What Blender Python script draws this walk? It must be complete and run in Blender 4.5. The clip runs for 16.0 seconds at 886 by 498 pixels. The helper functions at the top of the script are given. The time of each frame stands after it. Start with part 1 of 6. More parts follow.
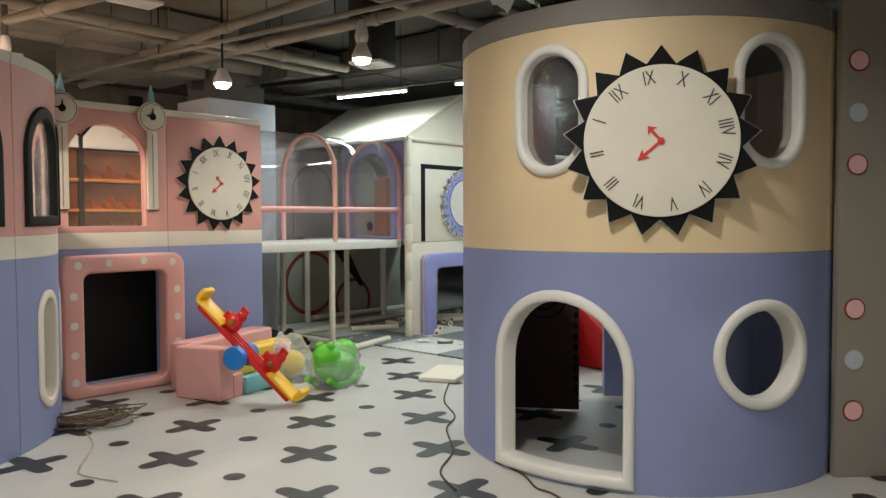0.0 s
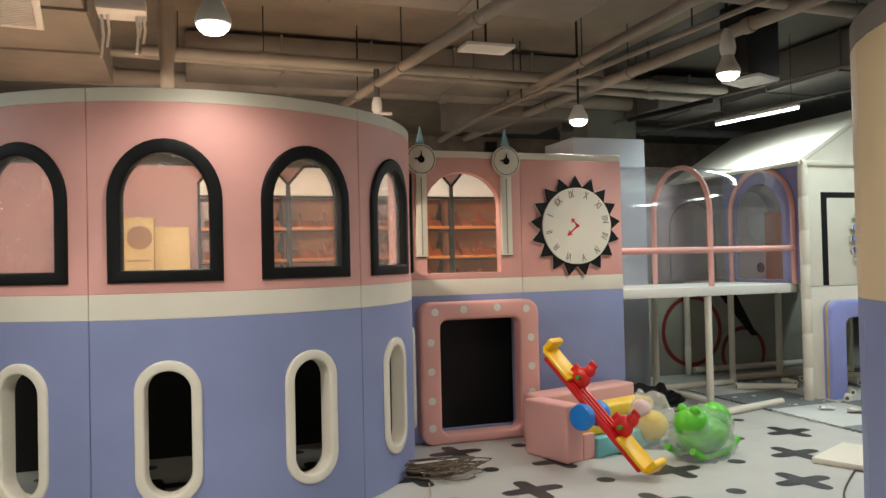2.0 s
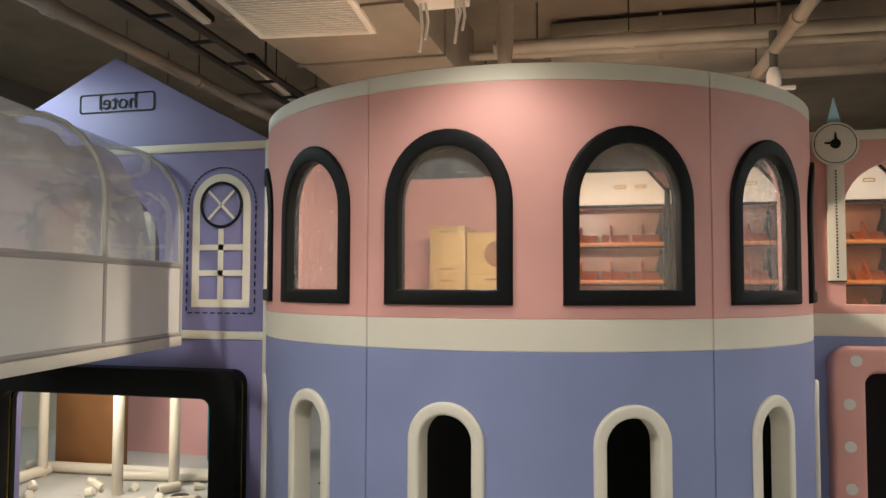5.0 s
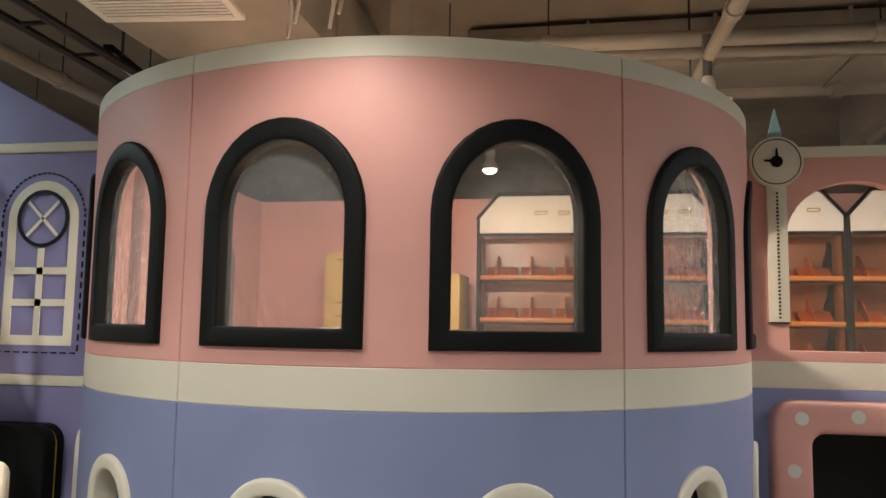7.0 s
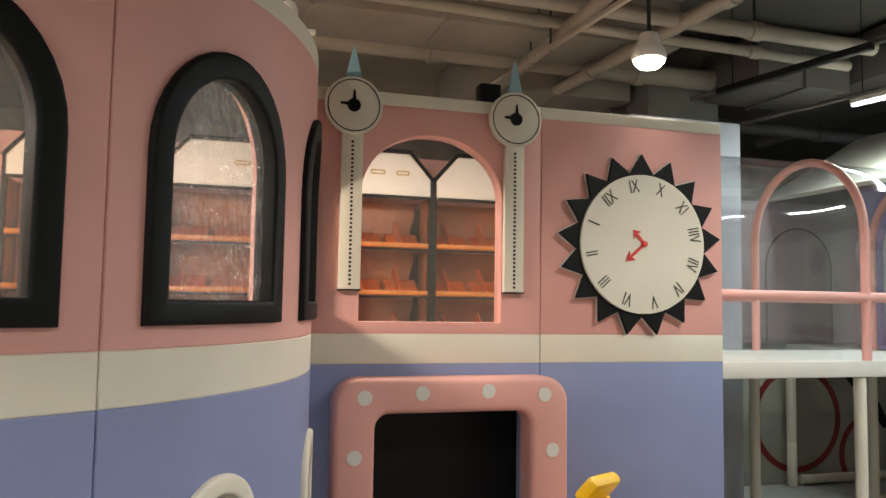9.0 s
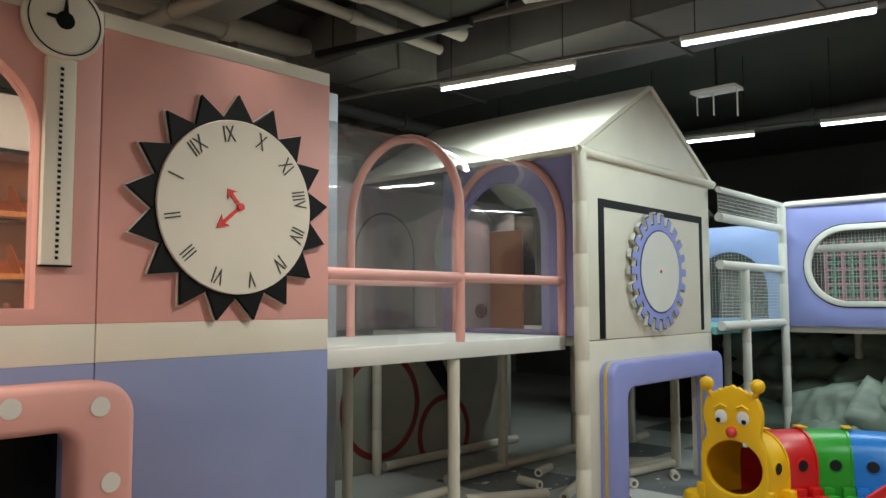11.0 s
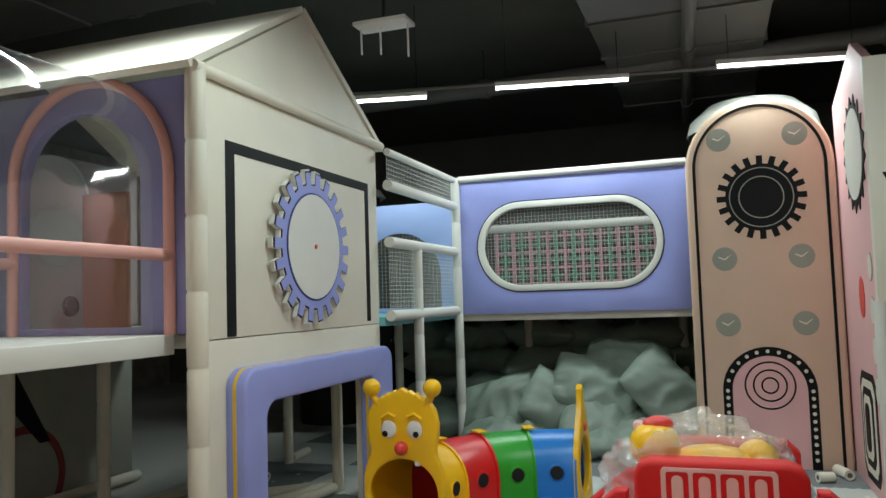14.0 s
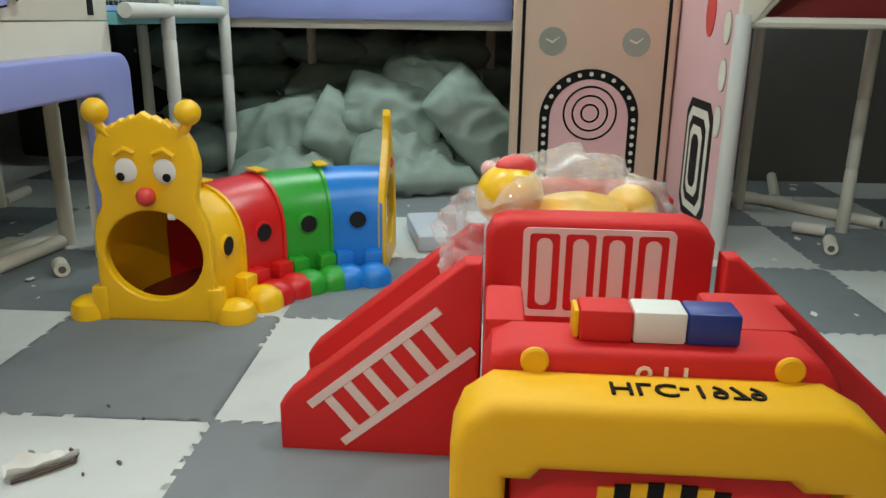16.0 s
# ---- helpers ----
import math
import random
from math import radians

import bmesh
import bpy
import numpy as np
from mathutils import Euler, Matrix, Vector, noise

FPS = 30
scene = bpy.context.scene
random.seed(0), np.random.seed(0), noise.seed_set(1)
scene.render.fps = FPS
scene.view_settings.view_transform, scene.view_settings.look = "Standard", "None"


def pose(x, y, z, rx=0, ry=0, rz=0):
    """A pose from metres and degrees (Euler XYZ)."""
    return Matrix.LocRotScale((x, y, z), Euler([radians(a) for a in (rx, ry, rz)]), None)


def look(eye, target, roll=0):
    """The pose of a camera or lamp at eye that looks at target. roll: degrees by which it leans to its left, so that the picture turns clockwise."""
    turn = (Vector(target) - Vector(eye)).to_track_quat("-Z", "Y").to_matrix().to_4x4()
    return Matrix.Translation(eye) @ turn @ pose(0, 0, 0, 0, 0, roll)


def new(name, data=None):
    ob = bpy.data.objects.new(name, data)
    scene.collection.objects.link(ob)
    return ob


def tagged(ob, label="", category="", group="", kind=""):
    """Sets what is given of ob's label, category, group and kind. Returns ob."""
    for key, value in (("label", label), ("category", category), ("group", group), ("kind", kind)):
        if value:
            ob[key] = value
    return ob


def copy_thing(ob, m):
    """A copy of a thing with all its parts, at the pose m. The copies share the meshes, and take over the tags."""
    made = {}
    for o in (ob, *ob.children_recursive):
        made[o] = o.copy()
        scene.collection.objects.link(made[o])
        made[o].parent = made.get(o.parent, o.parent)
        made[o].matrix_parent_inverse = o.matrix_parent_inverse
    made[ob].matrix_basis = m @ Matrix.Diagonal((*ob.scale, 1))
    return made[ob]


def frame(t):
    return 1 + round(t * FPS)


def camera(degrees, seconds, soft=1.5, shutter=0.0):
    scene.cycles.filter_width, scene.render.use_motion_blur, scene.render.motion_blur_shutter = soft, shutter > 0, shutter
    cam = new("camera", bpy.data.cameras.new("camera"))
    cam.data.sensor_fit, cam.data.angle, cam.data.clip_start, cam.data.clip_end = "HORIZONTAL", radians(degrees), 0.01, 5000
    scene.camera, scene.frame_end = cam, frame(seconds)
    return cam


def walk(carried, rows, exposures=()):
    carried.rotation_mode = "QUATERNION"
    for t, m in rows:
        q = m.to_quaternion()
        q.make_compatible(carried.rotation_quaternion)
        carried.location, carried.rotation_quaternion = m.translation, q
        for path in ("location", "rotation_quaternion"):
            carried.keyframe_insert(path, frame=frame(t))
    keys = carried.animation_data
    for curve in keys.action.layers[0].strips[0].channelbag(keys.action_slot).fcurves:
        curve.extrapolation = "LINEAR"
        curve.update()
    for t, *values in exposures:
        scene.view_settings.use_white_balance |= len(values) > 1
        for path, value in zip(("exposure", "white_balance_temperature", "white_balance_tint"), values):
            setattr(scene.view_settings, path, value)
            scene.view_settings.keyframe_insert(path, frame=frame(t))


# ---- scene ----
cam = camera(60.0, 16.0)
PATH = [
    (0, (-3.063, -7.206, 1.666), (-1.57, -5.878, 1.584), -0.2),
    (0.5, (-2.857, -7.203, 1.71), (-1.56, -5.682, 1.662), -0.2),
    (1, (-2.619, -7.119, 1.691), (-1.544, -5.432, 1.682), -0.5),
    (1.5, (-2.438, -6.993, 1.682), (-1.568, -5.193, 1.697), -0.8),
    (2, (-2.262, -6.852, 1.694), (-1.619, -4.958, 1.73), -1.3),
    (2.5, (-2.032, -6.673, 1.678), (-1.631, -4.715, 1.735), -1.7),
    (3, (-1.895, -6.52, 1.689), (-1.727, -4.528, 1.751), -1.9),
    (3.5, (-1.738, -6.251, 1.67), (-1.837, -4.255, 1.744), -1.5),
    (4, (-1.6, -6.018, 1.676), (-1.953, -4.05, 1.749), -1.2),
    (6.5, (-1.28, -4.816, 1.704), (-1.8, -2.893, 1.884), 0.8),
    (7, (-1.201, -4.579, 1.705), (-1.567, -2.623, 1.904), 0.9),
    (7.5, (-1.08, -4.375, 1.705), (-1.293, -2.397, 1.911), 0.8),
    (8, (-0.902, -4.157, 1.716), (-0.903, -2.166, 1.914), 1.2),
    (8.5, (-0.798, -3.946, 1.692), (-0.527, -1.972, 1.865), 1.2),
    (9, (-0.752, -3.72, 1.69), (-0.189, -1.807, 1.832), 0.9),
    (9.5, (-0.681, -3.526, 1.673), (0.171, -1.72, 1.789), 0.9),
    (10, (-0.607, -3.299, 1.667), (0.505, -1.641, 1.781), 0.6),
    (12.5, (0.284, -2.594, 1.524), (2.032, -1.64, 1.704), -0.8),
    (13, (0.584, -2.529, 1.522), (2.391, -1.691, 1.704), -0.8),
    (13.5, (0.91, -2.439, 1.518), (2.757, -1.693, 1.693), -1.1),
    (14, (1.219, -2.306, 1.498), (3.104, -1.651, 1.629), -1.8),
    (14.5, (1.555, -2.233, 1.472), (3.479, -1.688, 1.498), -2.2),
    (15, (1.842, -2.199, 1.451), (3.797, -1.794, 1.338), -1.7),
    (15.5, (2.113, -2.062, 1.411), (4.067, -1.802, 1.07), -0.7),
    (16, (2.408, -1.907, 1.362), (4.321, -1.823, 0.785), 0.8),
]
walk(cam, [(t, look(eye, target, roll)) for t, eye, target, roll in PATH],
     exposures=((0, 0.08), (0.7, -0.02), (2.5, 0.08), (4, 0.06), (7, -0.08), (8.5, 0.14), (9.2, 0.22), (10, 0.06), (12.5, -0.22), (14.5, -0.28), (15.5, 0.02), (16, 0.07)))


# ---- light ----
world = bpy.data.worlds.new("hall_air")
world.use_nodes = True
world.node_tree.nodes["Background"].inputs[0].default_value = (0.5, 0.55, 0.6, 1)
world.node_tree.nodes["Background"].inputs[1].default_value = 0.02
scene.world = world

TUBE_W = 35.0
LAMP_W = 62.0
# strength of the added fill lamps hidden behind the play fronts
ROOM_W = 108.0
# rows of ceiling tube lights: centre x, centre y
# the last two are unseen, added to light the hotel side
TUBES = [(4.44, 0.82), (4.74, -1.18), (7.8, 0.72), (8.03, -1.12), (8.2, -3.03), (4.95, -3.1), (-6.3, 1.3), (-5.9, -1.6)]
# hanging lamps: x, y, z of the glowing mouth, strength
# past the third they are unseen, added to brighten towers, floor and rear wall
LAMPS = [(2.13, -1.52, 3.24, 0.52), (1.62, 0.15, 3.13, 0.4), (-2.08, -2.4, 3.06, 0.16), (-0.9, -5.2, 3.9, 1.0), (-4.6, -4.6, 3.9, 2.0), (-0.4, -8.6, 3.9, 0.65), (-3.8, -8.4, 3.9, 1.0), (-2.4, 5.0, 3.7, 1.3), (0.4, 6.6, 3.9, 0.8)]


def area_light(name, m, sx, sy, watts, colour):
    data = bpy.data.lights.new(name, "AREA")
    data.shape, data.size, data.size_y, data.energy, data.color = "RECTANGLE", sx, sy, watts, colour
    ob = new(name, data)
    ob.matrix_basis = m
    return ob


for tx, ty in TUBES:
    area_light("tube_glow", pose(tx, ty, 3.385, 0, 0, 101.5), 1.15, 0.04, TUBE_W, (0.84, 1.0, 0.98))
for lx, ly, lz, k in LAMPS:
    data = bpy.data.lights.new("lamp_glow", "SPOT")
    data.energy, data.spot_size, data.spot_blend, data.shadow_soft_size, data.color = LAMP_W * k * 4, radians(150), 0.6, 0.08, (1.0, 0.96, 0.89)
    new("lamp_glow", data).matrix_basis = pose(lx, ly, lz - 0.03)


# ---- materials ----
def lin(h):
    c = [int(h[i:i + 2], 16) / 255 for i in (0, 2, 4)]
    return [v / 12.92 if v <= 0.04045 else ((v + 0.055) / 1.055) ** 2.4 for v in c]


def material(name, colour, rough=0.5, vary=0.12, scale=3.0, bump=0.15, grain=180.0, metal=0.0, dirt=0.0, spec=0.5):
    """Paint or vinyl: two scales of tone, fine relief, optional grime."""
    m = bpy.data.materials.new(name)
    m.use_nodes = True
    nt = m.node_tree
    nodes, links = nt.nodes, nt.links
    b = nodes["Principled BSDF"]
    c = lin(colour)
    co = nodes.new("ShaderNodeTexCoord")
    big = nodes.new("ShaderNodeTexNoise")
    big.inputs["Scale"].default_value, big.inputs["Detail"].default_value = scale, 5
    fine = nodes.new("ShaderNodeTexNoise")
    fine.inputs["Scale"].default_value, fine.inputs["Detail"].default_value = grain, 2
    links.new(co.outputs["Object"], big.inputs["Vector"])
    links.new(co.outputs["Object"], fine.inputs["Vector"])
    ramp = nodes.new("ShaderNodeValToRGB")
    ramp.color_ramp.elements[0].position, ramp.color_ramp.elements[1].position = 0.3, 0.7
    ramp.color_ramp.elements[0].color = [v * (1 - vary) for v in c] + [1]
    ramp.color_ramp.elements[1].color = [min(1, v * (1 + vary * 0.5)) for v in c] + [1]
    links.new(big.outputs["Fac"], ramp.inputs["Fac"])
    out = ramp.outputs["Color"]
    if dirt:
        spots = nodes.new("ShaderNodeTexNoise")
        spots.inputs["Scale"].default_value, spots.inputs["Detail"].default_value = scale * 2.3, 8
        links.new(co.outputs["Object"], spots.inputs["Vector"])
        r2 = nodes.new("ShaderNodeValToRGB")
        r2.color_ramp.elements[0].position, r2.color_ramp.elements[1].position = 0.52, 0.75
        links.new(spots.outputs["Fac"], r2.inputs["Fac"])
        fac = nodes.new("ShaderNodeMath")
        fac.operation = "MULTIPLY"
        fac.inputs[1].default_value = dirt
        links.new(r2.outputs["Color"], fac.inputs[0])
        mix = nodes.new("ShaderNodeMix")
        mix.data_type = "RGBA"
        links.new(fac.outputs[0], mix.inputs["Factor"])
        links.new(out, mix.inputs["A"])
        mix.inputs["B"].default_value = [v * 0.45 for v in c] + [1]
        out = mix.outputs["Result"]
    links.new(out, b.inputs["Base Color"])
    rr = nodes.new("ShaderNodeMapRange")
    rr.inputs["To Min"].default_value, rr.inputs["To Max"].default_value = max(0.03, rough - 0.1), min(1, rough + 0.12)
    links.new(big.outputs["Fac"], rr.inputs["Value"])
    links.new(rr.outputs[0], b.inputs["Roughness"])
    b.inputs["Metallic"].default_value = metal
    b.inputs["Specular IOR Level"].default_value = spec
    if bump:
        bp = nodes.new("ShaderNodeBump")
        bp.inputs["Strength"].default_value, bp.inputs["Distance"].default_value = bump, 0.004
        links.new(fine.outputs["Fac"], bp.inputs["Height"])
        links.new(bp.outputs["Normal"], b.inputs["Normal"])
    return m


def clear_sheet(name, tint=(0.93, 0.95, 0.96), haze=0.0, wobble=0.0):
    """Thin clear plastic: see-through with gloss by angle."""
    m = bpy.data.materials.new(name)
    m.use_nodes = True
    nt = m.node_tree
    nt.nodes.remove(nt.nodes["Principled BSDF"])
    out = nt.nodes["Material Output"]
    tr = nt.nodes.new("ShaderNodeBsdfTransparent")
    tr.inputs[0].default_value = (*tint, 1)
    gl = nt.nodes.new("ShaderNodeBsdfGlossy")
    gl.inputs["Roughness"].default_value = 0.04
    fr = nt.nodes.new("ShaderNodeLayerWeight")
    fr.inputs[0].default_value = 0.25
    soft = nt.nodes.new("ShaderNodeMath")
    soft.operation = "MULTIPLY_ADD"
    soft.inputs[1].default_value, soft.inputs[2].default_value = 0.5, 0.05
    nt.links.new(fr.outputs["Facing"], soft.inputs[0])
    mix = nt.nodes.new("ShaderNodeMixShader")
    nt.links.new(soft.outputs[0], mix.inputs[0])
    base = tr.outputs[0]
    if haze:
        df = nt.nodes.new("ShaderNodeBsdfDiffuse")
        df.inputs[0].default_value = (0.8, 0.82, 0.84, 1)
        hz = nt.nodes.new("ShaderNodeMixShader")
        hz.inputs[0].default_value = haze
        nt.links.new(base, hz.inputs[1])
        nt.links.new(df.outputs[0], hz.inputs[2])
        base = hz.outputs[0]
    nt.links.new(base, mix.inputs[1])
    nt.links.new(gl.outputs[0], mix.inputs[2])
    if wobble:
        no = nt.nodes.new("ShaderNodeTexNoise")
        no.inputs["Scale"].default_value = 9
        bp = nt.nodes.new("ShaderNodeBump")
        bp.inputs["Strength"].default_value, bp.inputs["Distance"].default_value = wobble, 0.05
        nt.links.new(no.outputs["Fac"], bp.inputs["Height"])
        nt.links.new(bp.outputs["Normal"], gl.inputs["Normal"])
    nt.links.new(mix.outputs[0], out.inputs["Surface"])
    return m


def glow(name, colour, strength):
    m = bpy.data.materials.new(name)
    m.use_nodes = True
    b = m.node_tree.nodes["Principled BSDF"]
    b.inputs["Emission Color"].default_value = (*colour, 1)
    b.inputs["Emission Strength"].default_value = strength
    return m


PINK = material("pink_vinyl", "dfa59b", 0.5, 0.08, 2.0)
BLUE = material("periwinkle_vinyl", "8790b7", 0.5, 0.08, 2.0)
LILAC = material("lilac_vinyl", "949bd8", 0.5, 0.07, 2.0)
PURPLE = material("purple_vinyl", "8682b0", 0.55, 0.1, 2.0)
CREAM = material("cream_vinyl", "e0d9c8", 0.5, 0.07, 2.0)
WHITE = material("white_vinyl", "dcdad2", 0.45, 0.05, 3.0)
YELLOW_WALL = material("buff_vinyl", "e3cba2", 0.5, 0.06, 2.0)
BLACK = material("black_vinyl", "0d0e0e", 0.55, 0.2, 3.0, spec=0.22)
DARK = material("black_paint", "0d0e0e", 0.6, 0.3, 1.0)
GREY_BOARD = material("grey_beige_vinyl", "8d857a", 0.55, 0.08, 1.5)
GREY_RIM = material("grey_foam", "858079", 0.6, 0.1, 2.0)
# dusty brown, made lighter in place of the missing bounced light
CEIL_WARM_LIFTED = material("lifted_dusty_brown_ceiling", "837868", 0.9, 0.3, 0.8, 0.4, 40, dirt=0.4)
CEIL = material("black_ceiling_paint", "484640", 0.85, 0.35, 0.7, 0.3, 60)
PIPE = material("grey_painted_pipe", "5a5753", 0.6, 0.25, 1.5)
PIPE_DARK = material("brown_dusty_cord", "6d5c4a", 0.7, 0.4, 9.0)
# dusty pipe tone, lightened to stand in for lamp light on it
PIPE_DUSTY_LIFTED = material("lifted_dusty_beige_pipe", "938b7f", 0.7, 0.3, 1.5, 0.3, 60)
DUCT = material("dusty_duct_lining", "8b8378", 0.8, 0.3, 1.2, 0.4, 40)
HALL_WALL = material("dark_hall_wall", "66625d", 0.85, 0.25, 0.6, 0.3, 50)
COLUMN = material("pale_column_paint", "b9bdc6", 0.6, 0.06, 1.0)
VINYL_FLOOR = material("white_vinyl_floor", "b9b8b2", 0.42, 0.06, 1.2, 0.05, 120, dirt=0.12)
FLOOR_PRINT = material("black_floor_print", "2b2c2c", 0.42, 0.15, 2.0, 0.05)
MAT_GREY = material("grey_foam_mat", "787c7e", 0.75, 0.12, 1.5, 0.5, 260, dirt=0.3)
MAT_WHITE = material("pale_foam_mat", "c3c4bf", 0.75, 0.08, 1.5, 0.5, 260, dirt=0.25)
RED = material("red_plastic", "d2201f", 0.3, 0.08, 3.0, 0.05)
RED_PAD = material("red_padded_vinyl", "cf2422", 0.58, 0.1, 2.0, 0.2, 160, spec=0.4)
SUN_PAD = material("yellow_padded_vinyl", "e9b012", 0.55, 0.08, 2.0, 0.2, 160, spec=0.4)
RED_DARK = material("dark_red_vinyl", "7c2422", 0.5, 0.1, 3.0)
SUN = material("yellow_plastic", "f2bd13", 0.32, 0.06, 3.0, 0.05)
GREEN = material("green_plastic", "2f9d2e", 0.32, 0.08, 3.0, 0.05)
SKY = material("blue_plastic", "1f7fd6", 0.32, 0.08, 3.0, 0.05)
NAVY = material("navy_plastic", "22357e", 0.35, 0.1, 3.0, 0.05)
TURQ = material("turquoise_vinyl", "7cc0c3", 0.45, 0.06, 3.0)
SOFT_YELLOW = material("yellow_vinyl", "e6bf3a", 0.45, 0.06, 3.0)
STEEL_BLUE = material("steel_blue_paint", "86a9b3", 0.5, 0.08, 3.0)
PANEL_BEIGE = material("peach_board", "dabaa2", 0.55, 0.06, 1.5)
PANEL_PINK = material("rose_board", "e6b4b4", 0.55, 0.06, 1.5)
CLOCK_RED = material("red_paint", "d8413c", 0.4, 0.05)
NUMERAL = material("faded_black_print", "3b3c35", 0.6, 0.2, 6.0)
CLOCK_GREY = material("grey_print", "9a9a8d", 0.6, 0.1)
SACK = material("woven_grey_sack", "8f9d91", 0.5, 0.25, 2.5, 0.8, 140)
SHELF_ORANGE = material("orange_shelf_laminate", "b8541a", 0.3, 0.2, 4.0)
SHELF_BACK = material("amber_back_laminate", "a0603c", 0.3, 0.3, 3.0)
SHELF_LIP = material("pale_orange_edge", "c26f22", 0.4, 0.12, 4.0)
PALE_PRINT = material("pale_pink_print", "ead8ce", 0.5, 0.06, 4.0)
SPRAYED = material("dusty_brown_wall", "94887a", 0.9, 0.45, 2.2, 0.7, 24, dirt=0.5)
DIM_BOARD = material("dark_red_brown_board", "4d302c", 0.6, 0.2, 2.0)
STEEL_GREY = material("grey_steel_bar", "a9a6a0", 0.4, 0.12, 4.0)
SHELF_WHITE = material("pale_laminate", "efe6da", 0.4, 0.05)
OAK = material("yellow_wood", "bd9e5c", 0.45, 0.1, 4.0)
BROWN = material("brown_cardboard", "8a6038", 0.7, 0.15, 3.0)
TEAL = material("teal_board", "2f8aa0", 0.5, 0.08, 2.0)
METAL_WHITE = material("white_powder_coat", "d9d7d0", 0.4, 0.08, 4.0)
NET = material("grey_net_cord", "c9c9c4", 0.7, 0.1, 8.0)
SCRAP = material("scrap_paper", "d8d6cf", 0.7, 0.1, 5.0)
CABLE_PALE = material("pale_beige_cable", "b5a892", 0.6, 0.25, 8.0)
MAUVE = material("mauve_grey_board", "aa989a", 0.6, 0.12, 1.2)
SILVER_BOARD = material("silver_grey_board", "d2d4d4", 0.4, 0.08, 1.5)
RUST = material("rust_orange_board", "b4714c", 0.5, 0.15, 2.0)
CONCRETE = material("grey_concrete", "77776f", 0.85, 0.2, 0.8, 0.4, 60, dirt=0.3)
CORD = material("brown_cord", "4a3a30", 0.6, 0.2, 8.0)
GREEN_TOY = material("lime_plastic", "5bbd2d", 0.3, 0.1, 4.0, 0.05)
PLAID = material("plaid_rose", "c08a92", 0.7, 0.2, 6.0)
PLAID_GREEN = material("plaid_green", "6f9c84", 0.7, 0.2, 6.0)
CLEAR = clear_sheet("clear_acrylic", (0.94, 0.95, 0.96), 0.03, 0.03)
# haze covers dusty film and also stands in for bright pane reflections
WINDOW_SHEET = clear_sheet("dusty_reflecting_window_sheet", (0.9, 0.89, 0.87), 0.09, 0.15)
# the tint darkens the view, standing in for the dim tower interior
CLEAR_DIM = clear_sheet("dark_tinted_acrylic", (0.72, 0.68, 0.68), 0.03, 0.1)
# milky haze, raised to imitate bright reflections on the bridge canopy
MILKY_CANOPY = clear_sheet("cloudy_reflecting_canopy_sheet", (0.92, 0.92, 0.92), 0.3, 0.2)
SKY_BOARD = material("pale_blue_vinyl", "a0b3e4", 0.5, 0.07, 2.0)
MILKY = clear_sheet("milky_film", (0.9, 0.9, 0.9), 0.85, 0.4)
# haze and wobble imitate crumpled white reflections on two panes
REFLECTION_SHEET = clear_sheet("crinkled_reflection_sheet", (0.9, 0.91, 0.92), 0.1, 0.9)
BAG_CLEAR = clear_sheet("tight_clear_bag", (0.95, 0.97, 0.95), 0.18, 1.0)
BAG = clear_sheet("clear_bag", (0.96, 0.97, 0.96), 0.27, 1.0)
TUBE_GLOW = glow("tube_light_glow", (0.88, 0.95, 1.0), 9.0)
LAMP_GLOW = glow("lamp_glow_disc", (1.0, 0.9, 0.75), 14.0)


# ---- building helpers ----
def thing(name, m, label, category, group="", kind=""):
    return_ob = new(name)
    return_ob.empty_display_size = 0.1
    return_ob.matrix_basis = m
    return tagged(return_ob, label, category, group, kind)


def mesh_of(name, bm, mat, sharp=38):
    me = bpy.data.meshes.new(name)
    bm.to_mesh(me)
    bm.free()
    for p in me.polygons:
        p.use_smooth = True
    me.set_sharp_from_angle(angle=radians(sharp))
    me.materials.append(mat)
    return me


def part(name, bm, mat, parent, label="", m=None, sharp=38):
    ob = new(name, mesh_of(name, bm, mat, sharp))
    ob.parent = parent
    if m is not None:
        ob.matrix_basis = m
    return tagged(ob, label)


def solo(name, bm, mat, m, label, category, group="", kind="", sharp=38):
    ob = new(name, mesh_of(name, bm, mat, sharp))
    ob.matrix_basis = m
    return tagged(ob, label, category, group, kind)


def box(x0, y0, z0, x1, y1, z1, bevel=0.0, segs=2, bm=None):
    bm = bm or bmesh.new()
    made = bmesh.ops.create_cube(bm, size=1, matrix=Matrix.Translation(((x0 + x1) / 2, (y0 + y1) / 2, (z0 + z1) / 2)) @ Matrix.Diagonal((x1 - x0, y1 - y0, z1 - z0, 1)))
    if bevel:
        edges = list({e for v in made["verts"] for e in v.link_edges})
        bmesh.ops.bevel(bm, geom=edges, offset=bevel, segments=segs, affect="EDGES", profile=0.5)
    return bm


def round_rect(x0, z0, x1, z1, r, n=6):
    pts = []
    for cx, cz, a0 in ((x1 - r, z1 - r, 0), (x0 + r, z1 - r, 90), (x0 + r, z0 + r, 180), (x1 - r, z0 + r, 270)):
        for i in range(n + 1):
            a = radians(a0 + 90 * i / n)
            pts.append((cx + r * math.cos(a), cz + r * math.sin(a)))
    return pts


def arch(x0, z0, x1, z1, n=18, spring=None):
    """Round-headed opening, flat at the bottom."""
    r = (x1 - x0) / 2
    s = z1 - r if spring is None else spring
    pts = [(x0, z0), (x1, z0)]
    for i in range(n + 1):
        a = math.pi * i / n
        pts.append(((x0 + x1) / 2 + r * math.cos(a), s + (z1 - s) * math.sin(a)))
    return pts


def oval(cx, cz, rx, rz, n=40):
    return [(cx + rx * math.cos(2 * math.pi * i / n), cz + rz * math.sin(2 * math.pi * i / n)) for i in range(n)]


